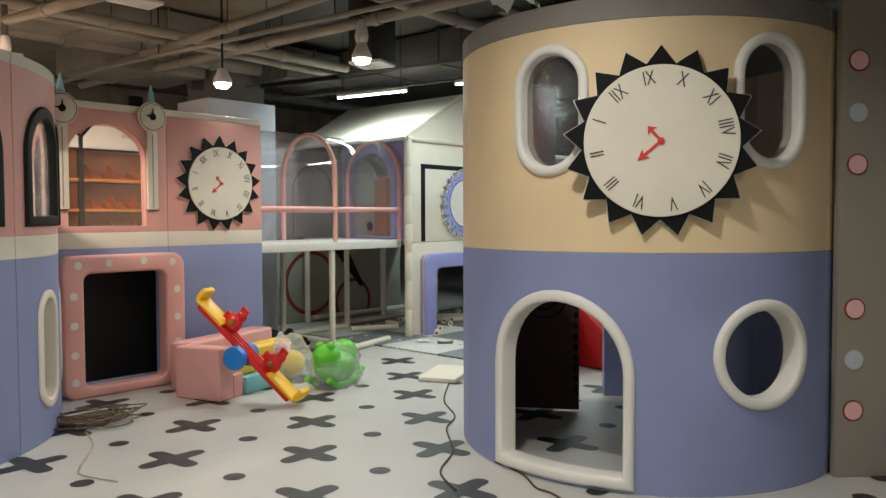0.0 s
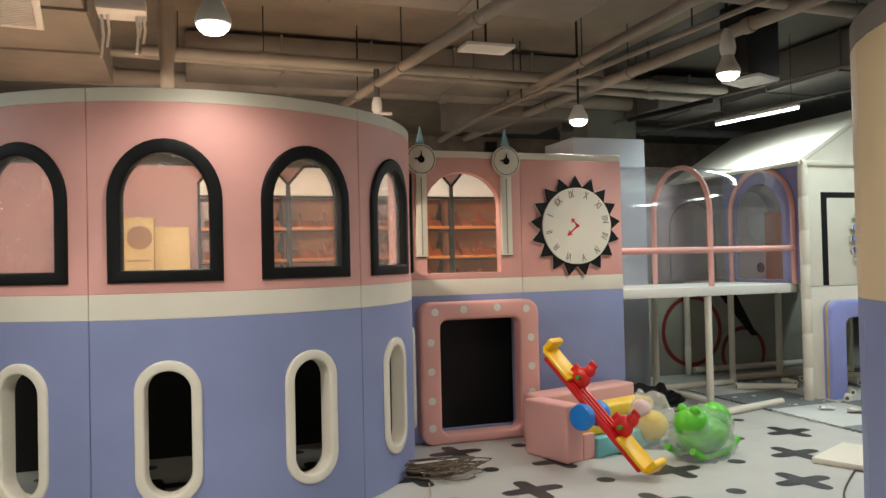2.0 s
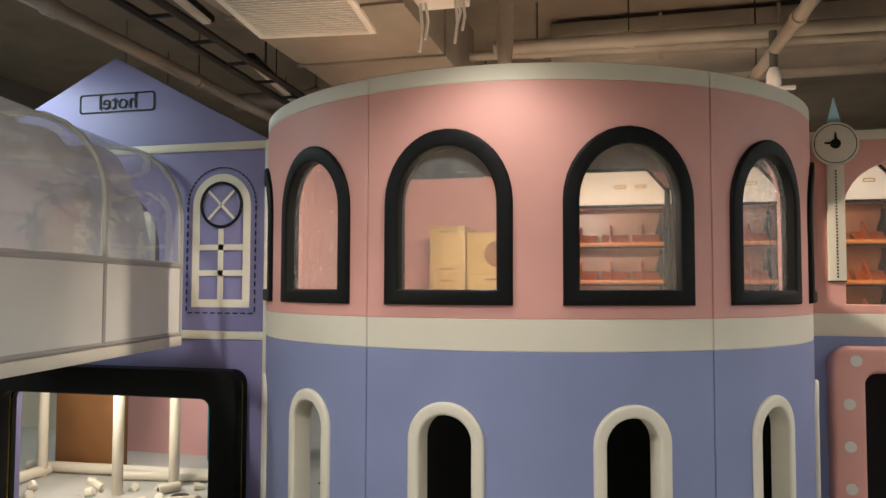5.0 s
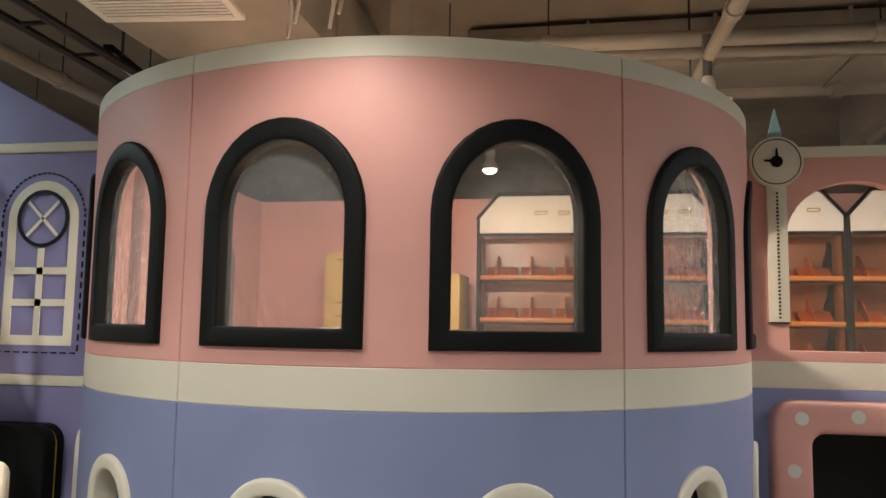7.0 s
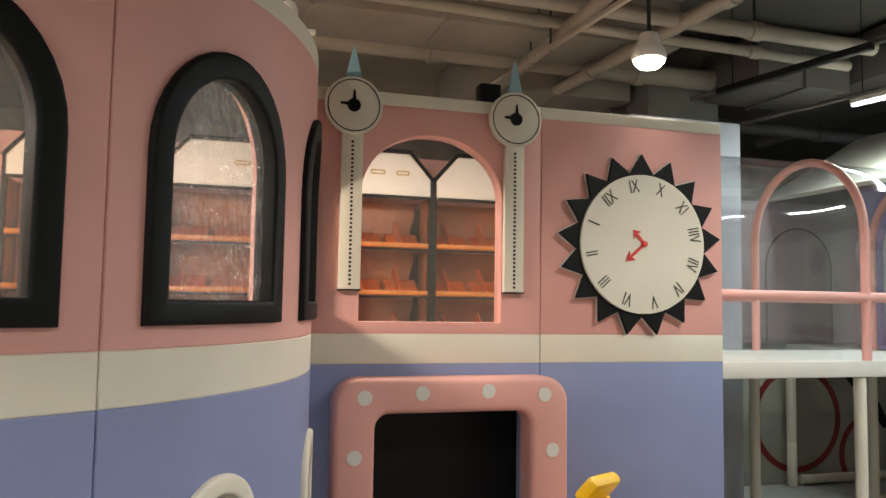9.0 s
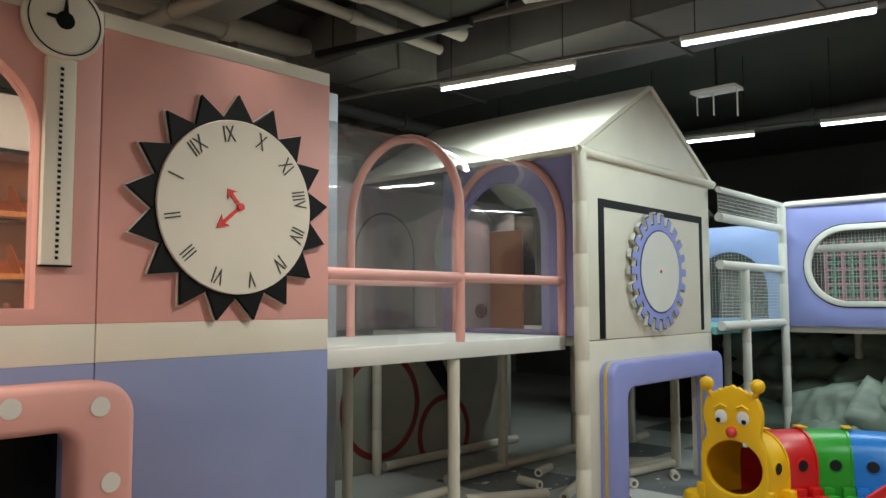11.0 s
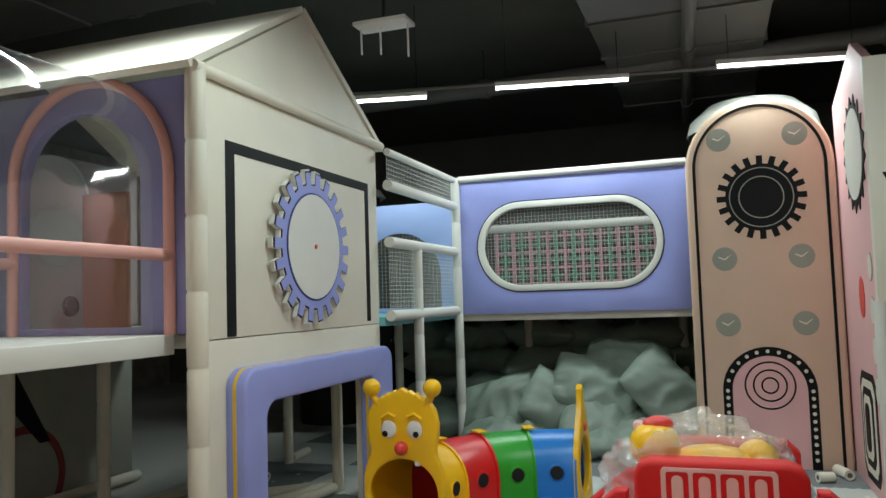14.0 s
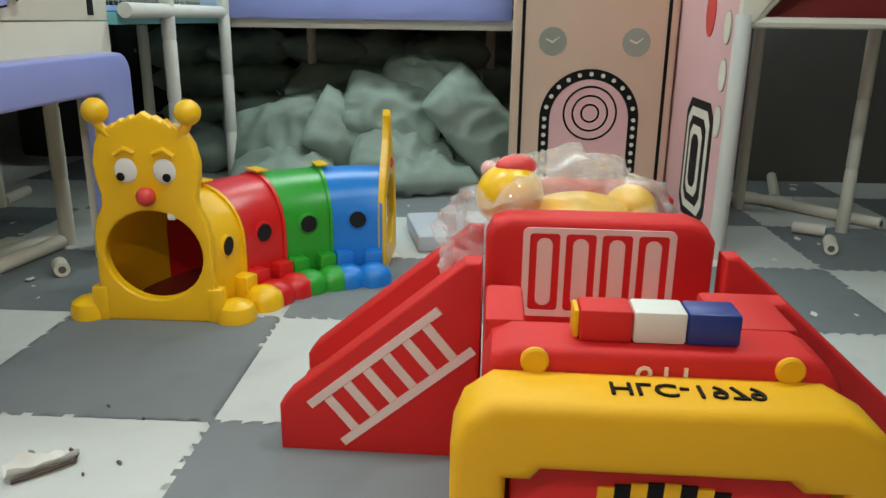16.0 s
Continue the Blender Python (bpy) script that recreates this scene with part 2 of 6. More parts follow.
def slab(loops, d, bevel=0.0, segs=2, cuts=(), wrap=None, front=0.0):
    """A board cut to loops (outline, then holes) in x and z; its front at y=front, d thick. wrap bends it round the z axis at that radius."""
    bm = bmesh.new()
    edges = []
    for lp in loops:
        vs = [bm.verts.new((u, 0, v)) for u, v in lp]
        edges += [bm.edges.new((vs[i - 1], vs[i])) for i in range(len(vs))]
    bmesh.ops.triangle_fill(bm, use_beauty=True, use_dissolve=False, edges=edges)
    made = bmesh.ops.extrude_face_region(bm, geom=bm.faces[:])
    bmesh.ops.translate(bm, vec=(0, d, 0), verts=[g for g in made["geom"] if isinstance(g, bmesh.types.BMVert)])
    bmesh.ops.recalc_face_normals(bm, faces=bm.faces)
    if bevel:
        rim = [e for e in bm.edges if all(abs(v.co.y) < 1e-5 for v in e.verts) and len(e.link_faces) == 2 and e.calc_face_angle(0) > 0.8]
        bmesh.ops.bevel(bm, geom=rim, offset=bevel, segments=segs, affect="EDGES", profile=0.5)
    for u in cuts:
        bmesh.ops.bisect_plane(bm, geom=bm.verts[:] + bm.edges[:] + bm.faces[:], plane_co=(u, 0, 0), plane_no=(1, 0, 0))
    for v in bm.verts:
        v.co.y += front
        if wrap:
            a, r = v.co.x / wrap, wrap - v.co.y
            v.co.x, v.co.y = r * math.cos(a), r * math.sin(a)
    return bm


def tube(pts, r, n=10, bm=None, closed=False):
    """A round bar along points."""
    bm = bm or bmesh.new()
    pts = [Vector(p) for p in pts]
    rings, up = [], None
    for i, p in enumerate(pts):
        a = pts[i - 1] if (i or closed) else p
        b = pts[(i + 1) % len(pts)] if (i < len(pts) - 1 or closed) else p
        t = (b - a).normalized()
        if up is None:
            up = t.orthogonal().normalized()
        up = (up - t * up.dot(t)).normalized()
        side = t.cross(up)
        rings.append([bm.verts.new(p + r * (math.cos(2 * math.pi * k / n) * up + math.sin(2 * math.pi * k / n) * side)) for k in range(n)])
    for i in range(len(rings) - (0 if closed else 1)):
        q, s = rings[i], rings[(i + 1) % len(rings)]
        for k in range(n):
            bm.faces.new((q[k], q[(k + 1) % n], s[(k + 1) % n], s[k]))
    if not closed:
        bm.faces.new(rings[0][::-1])
        bm.faces.new(rings[-1])
    bmesh.ops.recalc_face_normals(bm, faces=bm.faces)
    return bm


def lathe(profile, n=24, bm=None):
    """Turned shape from (radius, z) pairs."""
    bm = bm or bmesh.new()
    rings = [[bm.verts.new((r * math.cos(2 * math.pi * k / n), r * math.sin(2 * math.pi * k / n), z)) for k in range(n)] for r, z in profile]
    for q, s in zip(rings, rings[1:]):
        for k in range(n):
            bm.faces.new((q[k], q[(k + 1) % n], s[(k + 1) % n], s[k]))
    bm.faces.new(rings[0][::-1])
    bm.faces.new(rings[-1])
    bmesh.ops.recalc_face_normals(bm, faces=bm.faces)
    return bm


def sphere(x, y, z, rx, ry=None, rz=None, seg=16, bm=None):
    bm = bm or bmesh.new()
    bmesh.ops.create_uvsphere(bm, u_segments=seg, v_segments=seg // 2 + 2, radius=1, matrix=Matrix.Translation((x, y, z)) @ Matrix.Diagonal((rx, ry or rx, rz or rx, 1)))
    return bm


def letters(words, size, depth=0.004, mirrored=True):
    """Words as a mesh standing in x and z, facing -y, centred."""
    cu = bpy.data.curves.new("words", "FONT")
    cu.body, cu.size, cu.extrude, cu.align_x, cu.align_y = words, size, depth / 2, "CENTER", "CENTER"
    cu.resolution_u = 3
    ob = new("words", cu)
    me = bpy.data.meshes.new_from_object(ob.evaluated_get(bpy.context.evaluated_depsgraph_get()))
    bpy.data.objects.remove(ob)
    bm = bmesh.new()
    bm.from_mesh(me)
    for v in bm.verts:
        x, y, z = v.co
        v.co = (-x if mirrored else x, -z, y)
    bmesh.ops.recalc_face_normals(bm, faces=bm.faces)
    return bm


def steps(a, b, n):
    return [a + (b - a) * i / n for i in range(n + 1)]


# ---- the hall: floor, mats, ceiling, walls ----
floor = solo("floor", box(-9, -12, -0.2, 14, 8, 0), VINYL_FLOOR, pose(0, 0, 0), "white vinyl floor printed with black crosses and dots", "floor", kind="structure")


def cross_bm():
    bm = bmesh.new()
    pts = []
    L, w = 0.25, 0.062
    for k in range(4):
        a = radians(90 * k)
        for i in range(7):
            b = radians(-90 + 180 * i / 6)
            x, y = L - w + w * math.cos(b), w * math.sin(b)
            pts.append((x * math.cos(a) - y * math.sin(a), x * math.sin(a) + y * math.cos(a), 0))
        pts.append((w * 1.1 * (math.cos(a) - math.sin(a)), w * 1.1 * (math.sin(a) + math.cos(a)), 0))
    bm.faces.new([bm.verts.new(p) for p in pts])
    bmesh.ops.triangulate(bm, faces=bm.faces[:])
    return bm


def dot_bm():
    bm = bmesh.new()
    bm.faces.new([bm.verts.new((0.072 * math.cos(2 * math.pi * i / 20), 0.072 * math.sin(2 * math.pi * i / 20), 0)) for i in range(20)])
    return bm


CROSS_MESH, DOT_MESH = mesh_of("printed_cross", cross_bm(), FLOOR_PRINT), mesh_of("printed_dot", dot_bm(), FLOOR_PRINT)
MAT_X0, CROSS_TURN = 3.77, 4.0
for i in range(-9, 8):
    for j in range(-8, 9):
        for k, me in enumerate((CROSS_MESH, DOT_MESH)):
            px, py = 0.862 + 0.7 * (i + k * 0.5) + 0.55 * (j + k * 0.5), -2.274 - 0.62 * (i + k * 0.5) + 0.66 * (j + k * 0.5)
            if -5.5 < px < MAT_X0 - 0.25 and -8.5 < py < 0.9:
                ob = new(me.name, me)
                ob.parent, ob.location = floor, (px, py, 0.002)
                ob.rotation_euler.z = radians(CROSS_TURN if k == 0 else 0)

solo("ceiling", box(-9, -12, 4.3, 2.99, 8, 4.5), CEIL_WARM_LIFTED, pose(0, 0, 0), "dusty brown concrete hall ceiling, lightened in place of bounced light", "ceiling", kind="structure")
solo("ceiling", box(2.99, -12, 4.3, 14, 8, 4.5), CEIL, pose(0, 0, 0), "black painted concrete hall ceiling", "ceiling", kind="structure")
for nm, c in (("wall_north", (-9, 8, 0, 14, 8.2, 4.5)), ("wall_south", (-9, -12.2, 0, 14, -12, 4.5)), ("wall_west", (-9.2, -12, 0, -9, 8, 4.5)), ("wall_east", (14, -12, 0, 14.2, 8, 4.5))):
    solo(nm, box(*c), SPRAYED if nm == "wall_north" else HALL_WALL, pose(0, 0, 0), "dark painted hall wall", "wall", kind="structure")
solo("column", box(2.35, 1.62, 0, 3.38, 2.4, 3.22, 0.01), COLUMN, pose(0, 0, 0), "pale grey boxed column behind the play wall", "column", kind="structure")
solo("column", box(3.2, 2.75, 0, 4.0, 3.6, 4.3, 0.01), CONCRETE, pose(0, 0, 0), "bare grey concrete column of the hall", "column", kind="structure")


# ---- round towers ----
def curved_panels(tower, R, spans, layers, holes):
    """Wall panels of a round tower: for each span of degrees, stacked layers (name, z0, z1, material), with openings cut through."""
    for a0, a1 in spans:
        u0, u1 = radians(a0) * R + 0.002, radians(a1) * R - 0.002
        for nm, z0, z1, mat in layers:
            cut = [h for h in holes if u0 < sum(p[0] for p in h) / len(h) < u1 and min(p[1] for p in h) > z0 - 0.02 and max(p[1] for p in h) < z1]
            part(nm, slab([[(u0, z0), (u1, z0), (u1, z1), (u0, z1)]] + cut, 0.09, 0.004, 1, steps(u0, u1, 16)[1:-1], R), mat, tower)


def rim(tower, name, R, outer, inner, mat, proud, depth, bevel, label=""):
    us = [p[0] for p in outer]
    return part(name, slab([outer, inner], proud + depth, bevel, 3, steps(min(us), max(us), 10)[1:-1], R, -proud), mat, tower, label)


def pane(tower, R, loop, mat, inset):
    us = [p[0] for p in loop]
    p = part("pane", slab([loop], 0.004, 0, 1, steps(min(us), max(us), 8)[1:-1], R, inset), mat, tower)
    p.visible_shadow = False
    return p


pink_tower = thing("round_tower", pose(-2.19, 0.06, 0), "round pink and periwinkle padded play tower with black arched windows", "play tower")
R1 = 1.875
holes, frames_up, frames_low = [], [], []
for deg in (-152, -123.6, -95.2, -66.8, -38.4, -10):
    c = radians(deg) * R1
    holes.append(arch(c - 0.29, 1.67, c + 0.29, 2.44, spring=2.13))
    frames_up.append((arch(c - 0.343, 1.612, c + 0.343, 2.505, spring=2.13), arch(c - 0.262, 1.69, c + 0.262, 2.415, spring=2.13)))
    holes.append(round_rect(c - 0.17, 0.265, c + 0.17, 1.1, 0.165, 8))
    frames_low.append((round_rect(c - 0.2, 0.235, c + 0.2, 1.13, 0.195, 9), round_rect(c - 0.136, 0.3, c + 0.136, 1.065, 0.133, 9)))
curved_panels(pink_tower, R1, ((-166.2, -109.4), (-109.4, -52.6), (-52.6, 4.2)),
              (("lower_panel", 0, 1.385, BLUE), ("band", 1.385, 1.545, CREAM), ("upper_panel", 1.545, 2.735, PINK), ("top_trim", 2.735, 2.82, CREAM)), holes)
for k, (o, i) in enumerate(frames_up):
    rim(pink_tower, "window_frame", R1, o, i, BLACK, 0.025, 0.06, 0.014, "black padded window frame")
    # two panes carry imitated reflections
    pane(pink_tower, R1, i, REFLECTION_SHEET if k in (1, 4) else WINDOW_SHEET, 0.03)
for o, i in frames_low:
    rim(pink_tower, "slot_frame", R1, o, i, CREAM, 0.022, 0.09, 0.015, "white padded slot frame")

yellow_tower = thing("round_tower", pose(2.3, -4.45, 0), "round buff and periwinkle padded play tower with a spiked clock", "play tower")
R2 = 1.35
yh, yr = [], []
for deg, z in ((-177.1, 2.325), (-119.0, 2.35)):
    c = radians(deg) * R2
    yh.append(round_rect(c - 0.24, z - 0.38, c + 0.24, z + 0.38, 0.235, 9))
    yr.append((round_rect(c - 0.264, z - 0.405, c + 0.264, z + 0.405, 0.26, 10), round_rect(c - 0.2, z - 0.342, c + 0.2, z + 0.342, 0.196, 10), 0.03))
c = radians(-120.4) * R2
yh.append(oval(c, 0.839, 0.3, 0.295))
yr.append((oval(c, 0.839, 0.338, 0.334), oval(c, 0.839, 0.268, 0.266), 0.03))
c = radians(-175.05) * R2
yh.append(arch(c - 0.47, 0.04, c + 0.47, 1.18))
yr.append((arch(c - 0.497, 0.02, c + 0.497, 1.214), arch(c - 0.428, 0.1, c + 0.428, 1.142), 0.03))
curved_panels(yellow_tower, R2, ((-275, -215), (-215, -95), (-95, -20), (-20, 42), (64, 85)), (("lower_panel", 0, 1.45, BLUE), ("upper_panel", 1.45, 2.83, YELLOW_WALL), ("top_rim", 2.83, 2.97, GREY_RIM)), yh)
for o, i, pr in yr:
    rim(yellow_tower, "opening_frame", R2, o, i, WHITE, pr, 0.1, 0.025, "white padded opening frame")
for o, i, pr in yr[:2]:
    pane(yellow_tower, R2, i, CLEAR_DIM, 0.04)


# ---- clocks ----
def spiked_clock(m, r, spike, label):
    c = thing("wall_clock", m, label, "clock", "spiked clocks")
    pts = []
    for i in range(17):
        a = 2 * math.pi * i / 17 + math.pi / 2
        h = math.pi / 17
        pts += [(r * 1.03 * math.cos(a - h), r * 1.03 * math.sin(a - h)), (spike * math.cos(a), spike * math.sin(a))]
    part("spiked_edge", slab([pts], 0.02, 0.002, 1), BLACK, c, "black board cut into seventeen points")
    part("spike_backing", slab([[(x * 1.015, z * 1.015) for x, z in pts]], 0.015, 0, 1, front=0.02), WHITE, c)
    part("dial", slab([oval(0, 0, r, r, 64)], 0.014, 0.003, 1, front=-0.0145), CREAM, c, "cream dial")
    for n, word in enumerate(("XII", "I", "II", "III", "IV", "V", "VI", "VII", "VIII", "IX", "X", "XI")):
        a = radians(-41 - 30 * n)
        bm = letters(word, r * 0.27, 0.002)
        bmesh.ops.scale(bm, vec=(0.62, 1, 1), verts=bm.verts)
        part("numeral", bm, NUMERAL, c, m=Matrix.Translation((r * 0.83 * math.sin(a), -0.0165, r * 0.83 * math.cos(a))) @ pose(0, 0, 0, 0, math.degrees(a), 0))
    for L, a in ((0.26, -41), (0.4, -131)):
        pts = [(-0.008, 0), (0.008, 0), (0.008, L * r * 0.7), (0.05 * r * 1.6, L * r * 0.62), (0, L * r), (-0.05 * r * 1.6, L * r * 0.62), (-0.008, L * r * 0.7)]
        part("clock_hand", slab([pts], 0.004, front=-0.02), CLOCK_RED, c, "red arrow hand", m=pose(0, 0, 0, 0, a, 0))
    part("hub", slab([oval(0, 0, r * 0.045, r * 0.045, 16)], 0.01, 0.002, front=-0.028), CLOCK_RED, c)
    return c


spiked_clock(pose(1.503, 0.03, 2.035), 0.385, 0.505, "cream clock with black spiked edge on the pink play wall")
a = radians(-148.3)
spiked_clock(pose(2.3 + 1.385 * math.cos(a), -4.45 + 1.385 * math.sin(a), 2.105, 0, 0, -148.3 + 90), 0.44, 0.555, "large cream clock with black spiked edge on the buff tower")


# ---- pink play wall with door ----
def wall_unit(x0, x1, label, door=None, window=None):
    w = thing("play_wall", pose(0, 0.07, 0), label, "play wall", "pink play walls")
    part("lower_panel", slab([[(x0, 0), (x1, 0), (x1, 1.385), (x0, 1.385)]] + ([door] if door else []), 0.1, 0.004), BLUE, w)
    part("band", slab([[(x0, 1.385), (x1, 1.385), (x1, 1.535), (x0, 1.535)]], 0.1, 0.004), CREAM, w)
    part("upper_panel", slab([[(x0, 1.535), (x1, 1.535), (x1, 2.7), (x0, 2.7)]] + ([window] if window else []), 0.1, 0.004), PINK, w)
    part("top_trim", slab([[(x0, 2.7), (x1, 2.7), (x1, 2.765), (x0, 2.765)]], 0.1, 0.004), CREAM, w)
    return w


door_hole = round_rect(-0.03, 0.06, 0.82, 1.19, 0.08)
win_hole = arch(-0.07, 1.595, 0.685, 2.56, spring=2.24)
unit = wall_unit(-0.36, 0.908, "pink and periwinkle padded wall with doorway and arched window", door_hole, win_hole)
p = part("pane", slab([win_hole], 0.004, front=0.05), CLEAR, unit)
p.visible_shadow = False
wall_unit(0.912, 2.045, "pink and periwinkle padded wall panel carrying a clock")
portal = thing("door_surround", pose(0, -0.075, 0), "thick pink padded door surround with white dots", "door frame")
part("surround", slab([round_rect(-0.2, 0.0, 1.01, 1.325, 0.13, 8), round_rect(0.0, 0.1, 0.8, 1.155, 0.07)], 0.143, 0.03, 3), PINK, portal)
for dx, dz in [(-0.1, z) for z in (0.165, 0.416, 0.685, 0.956)] + [(-0.055, 1.235), (0.229, 1.252), (0.57, 1.258), (0.873, 1.236)] + [(0.918, z) for z in (0.18, 0.43, 0.68, 0.957)]:
    part("white_dot", slab([oval(dx, dz, 0.036, 0.036, 18)], 0.006, front=-0.004), WHITE, portal)
part("threshold", box(0.0, 0.16, 0, 0.8, 0.24, 0.11, 0.01), BLUE, portal, "blue padded door threshold")


def clock_pillar(x):
    c = thing("clock_pillar", pose(x, 0.07, 0), "cream board clock tower ornament with a blue pointed top", "wall ornament", "clock pillars")
    part("shaft", slab([[(-0.054, 1.755), (0.054, 1.755), (0.054, 2.53), (-0.054, 2.53)]], 0.03, 0.003, front=-0.032), CREAM, c)
    part("shaft_edge", slab([[(-0.058, 1.748), (0.058, 1.748), (0.058, 1.7545), (-0.058, 1.7545)]], 0.03, front=-0.032), BLACK, c)
    bm = bmesh.new()
    for i in range(34):
        box(-0.006, -0.0345, 1.775 + i * 0.0215, 0.006, -0.0322, 1.786 + i * 0.0215, bm=bm)
    part("stitched_line", bm, BLACK, c, "black dashed line")
    part("dial_edge", slab([oval(0, 2.672, 0.147, 0.147, 36)], 0.03, 0.003, front=-0.045), CREAM, c)
    part("dial_ring", slab([oval(0, 2.672, 0.133, 0.133, 36), oval(0, 2.672, 0.128, 0.128, 36)], 0.003, front=-0.0475), BLACK, c)
    part("spire", slab([[(-0.04, 2.822), (0.04, 2.822), (0, 2.99)]], 0.03, 0.003, front=-0.03), STEEL_BLUE, c, "blue pointed spire")
    part("dial_centre", slab([oval(0, 2.672, 0.034, 0.034, 20)], 0.004, front=-0.05), BLACK, c)
    part("hour_hand", slab([[(-0.012, 2.672), (0.012, 2.672), (0.004, 2.75), (-0.004, 2.75)]], 0.004, front=-0.0545), BLACK, c)
    part("minute_hand", slab([[(0, 2.662), (0, 2.684), (-0.07, 2.682), (-0.07, 2.672)]], 0.004, front=-0.059), BLACK, c)


clock_pillar(-0.124)
clock_pillar(0.745)

roof = part("roof", lathe([(1.26, 2.84), (1.26, 2.88)], 40), DARK, yellow_tower)
inside = part("inner_board", box(-0.34, 0, 0.02, 0.3, 0.05, 1.5, 0.005), DIM_BOARD, yellow_tower, "dark red-brown board inside the tower", m=pose(0.1, 0.95, 0, 0, 0, -58))
for r in (0.2, 0.13, 0.06):
    part("painted_ring", slab([oval(0, 1.0, r, r), oval(0, 1.0, r - 0.015, r - 0.015)], 0.003, front=-0.004), BLACK, inside)
for x in (-0.31, 0.27):
    for k in range(14):
        part("printed_bead", slab([oval(x, 0.2 + 0.09 * k, 0.02, 0.034, 12)], 0.003, front=-0.004), BLACK, inside)


# ---- upper room behind the pink tower ----
deck = solo("upper_deck", box(-4.15, 0.19, 1.27, 2.0, 2.1, 1.35, 0.005), CREAM, pose(0, 0, 0), "padded deck of the upper play floor", "deck", kind="structure")
bm = bmesh.new()
half = [(-2.19 + 1.79 * math.cos(radians(a)), 0.06 + 1.79 * math.sin(radians(a))) for a in range(-180, 1, 6)] + [(-0.4, 0.185), (-3.98, 0.185)]
lo, hi = [[bm.verts.new((x, y, z)) for x, y in half] for z in (1.27, 1.35)]
bm.faces.new(lo[::-1])
bm.faces.new(hi)
for i in range(len(half)):
    bm.faces.new((lo[i - 1], lo[i], hi[i], hi[i - 1]))
solo("tower_deck", bm, CREAM, pose(0, 0, 0), "padded half round deck inside the pink tower", "deck", kind="structure")
solo("partition", box(-4.6, 2.15, 0, 2.34, 2.25, 2.84, 0.004), PINK, pose(0, 0, 0), "pink back wall of the play rooms", "wall", kind="structure")
solo("partition", box(-4.3, 0.2, 1.355, -4.2, 2.145, 2.84, 0.004), PINK, pose(0, 0, 0), "pink side wall of the upper play room", "wall", kind="structure")
solo("arch_mirror", slab([arch(-0.11, 1.62, 0.11, 2.35)], 0.02, 0.004), GREY_BOARD, pose(-4.19, 1.5, 0, 0, 0, 90), "grey pointed arch niche on the pink wall", "wall niche")
# black sheet stands in for unlit depth behind the doorway and slots
solo("shade_partition", box(-3.85, 0.5, 0, 2.0, 0.55, 1.265), DARK, pose(0, 0, 0), "black board standing for the unlit depth of the lower play room", "wall", kind="structure")


def shelf_unit(x0, w=0.96):
    s = thing("shelf_unit", pose(x0, 1.76, 0), "orange shelf unit with pale chamfered header and dark trim", "shelf", "orange shelf units")
    c = 0.19
    head = [(0.02, 2.47), (w - 0.02, 2.47), (w - 0.02, 2.6), (w - c, 2.79), (c, 2.79), (0.02, 2.6)]
    part("header", slab([head], 0.05, 0.003), SHELF_WHITE, s, "pale header board")
    for x, wd in ((w * 0.5, 0.11), (w * 0.7, 0.1)):
        part("header_mark", slab([round_rect(x, 2.63, x + wd, 2.665, 0.012), round_rect(x + 0.012, 2.64, x + wd - 0.012, 2.655, 0.005)], 0.003, front=-0.004), OAK, s, "small printed mark")
    line = [(0, 2.6), (c - 0.01, 2.81), (w - c + 0.01, 2.81), (w, 2.6)]
    part("header_trim", tube([(x, 0.0, z) for x, z in line], 0.016, 6), BLACK, s, "black edge trim")
    part("header_rail", box(0.031, -0.012, 2.455, w - 0.031, 0.0, 2.48, 0.003), BLACK, s)
    for x in (0.0, w - 0.03):
        part("upright", box(x, 0, 1.355, x + 0.03, 0.05, 2.6, 0.003), BLACK, s)
        part("side_panel", box(x + 0.004, 0.051, 1.355, x + 0.026, 0.36, 2.47, 0.003), SHELF_BACK, s)
    part("back_panel", box(0.032, 0.34, 1.355, w - 0.032, 0.36, 2.47), SHELF_BACK, s, "glossy amber back panel")
    for z in (1.42, 1.76, 2.11):
        part("shelf_board", box(0.032, 0.012, z - 0.018, w - 0.032, 0.335, z, 0.003), SHELF_ORANGE, s)
        part("shelf_lip", box(0.032, -0.004, z - 0.012, w - 0.032, 0.011, z + 0.022, 0.004), SHELF_LIP, s, "pale orange shelf edge")
        # black strip drawn in as the shadow below the shelf edge
        part("painted_shelf_shadow", box(0.032, 0.0, z - 0.034, w - 0.032, 0.012, z - 0.019, 0.002), BLACK, s)
        curve = [(w - 0.032, z + 0.03), (w - 0.032, z + 0.31)] + [(w - 0.05 - 0.045 * math.sin(math.pi * (0.15 + 0.85 * i / 10)) + 0.02 * math.sin(2 * math.pi * i / 10), z + 0.31 - 0.028 * i) for i in range(11)]
        part("scalloped_bracket", slab([curve], 0.015, front=0.29), BLACK, s, "dark scalloped bracket")
        for k in range(3):
            x = 0.05 + k * (w - 0.1) / 3
            part("bin_divider", slab([[(0, 0.002), (0.25, 0.002), (0.25, 0.05), (0.06, 0.2), (0, 0.2)]], 0.012), SHELF_ORANGE, s, m=pose(x + 0.1, 0.3, z, 0, 0, -90))
            bm = box(x + 0.02, 0.12, z + 0.002, x + (w - 0.1) / 3 - 0.02, 0.3, z + 0.016, 0.004)
            bmesh.ops.rotate(bm, cent=(0, 0.12, z), matrix=Matrix.Rotation(radians(32), 3, "X"), verts=bm.verts)
            part("sloped_bin", bm, SHELF_ORANGE, s)
    return s


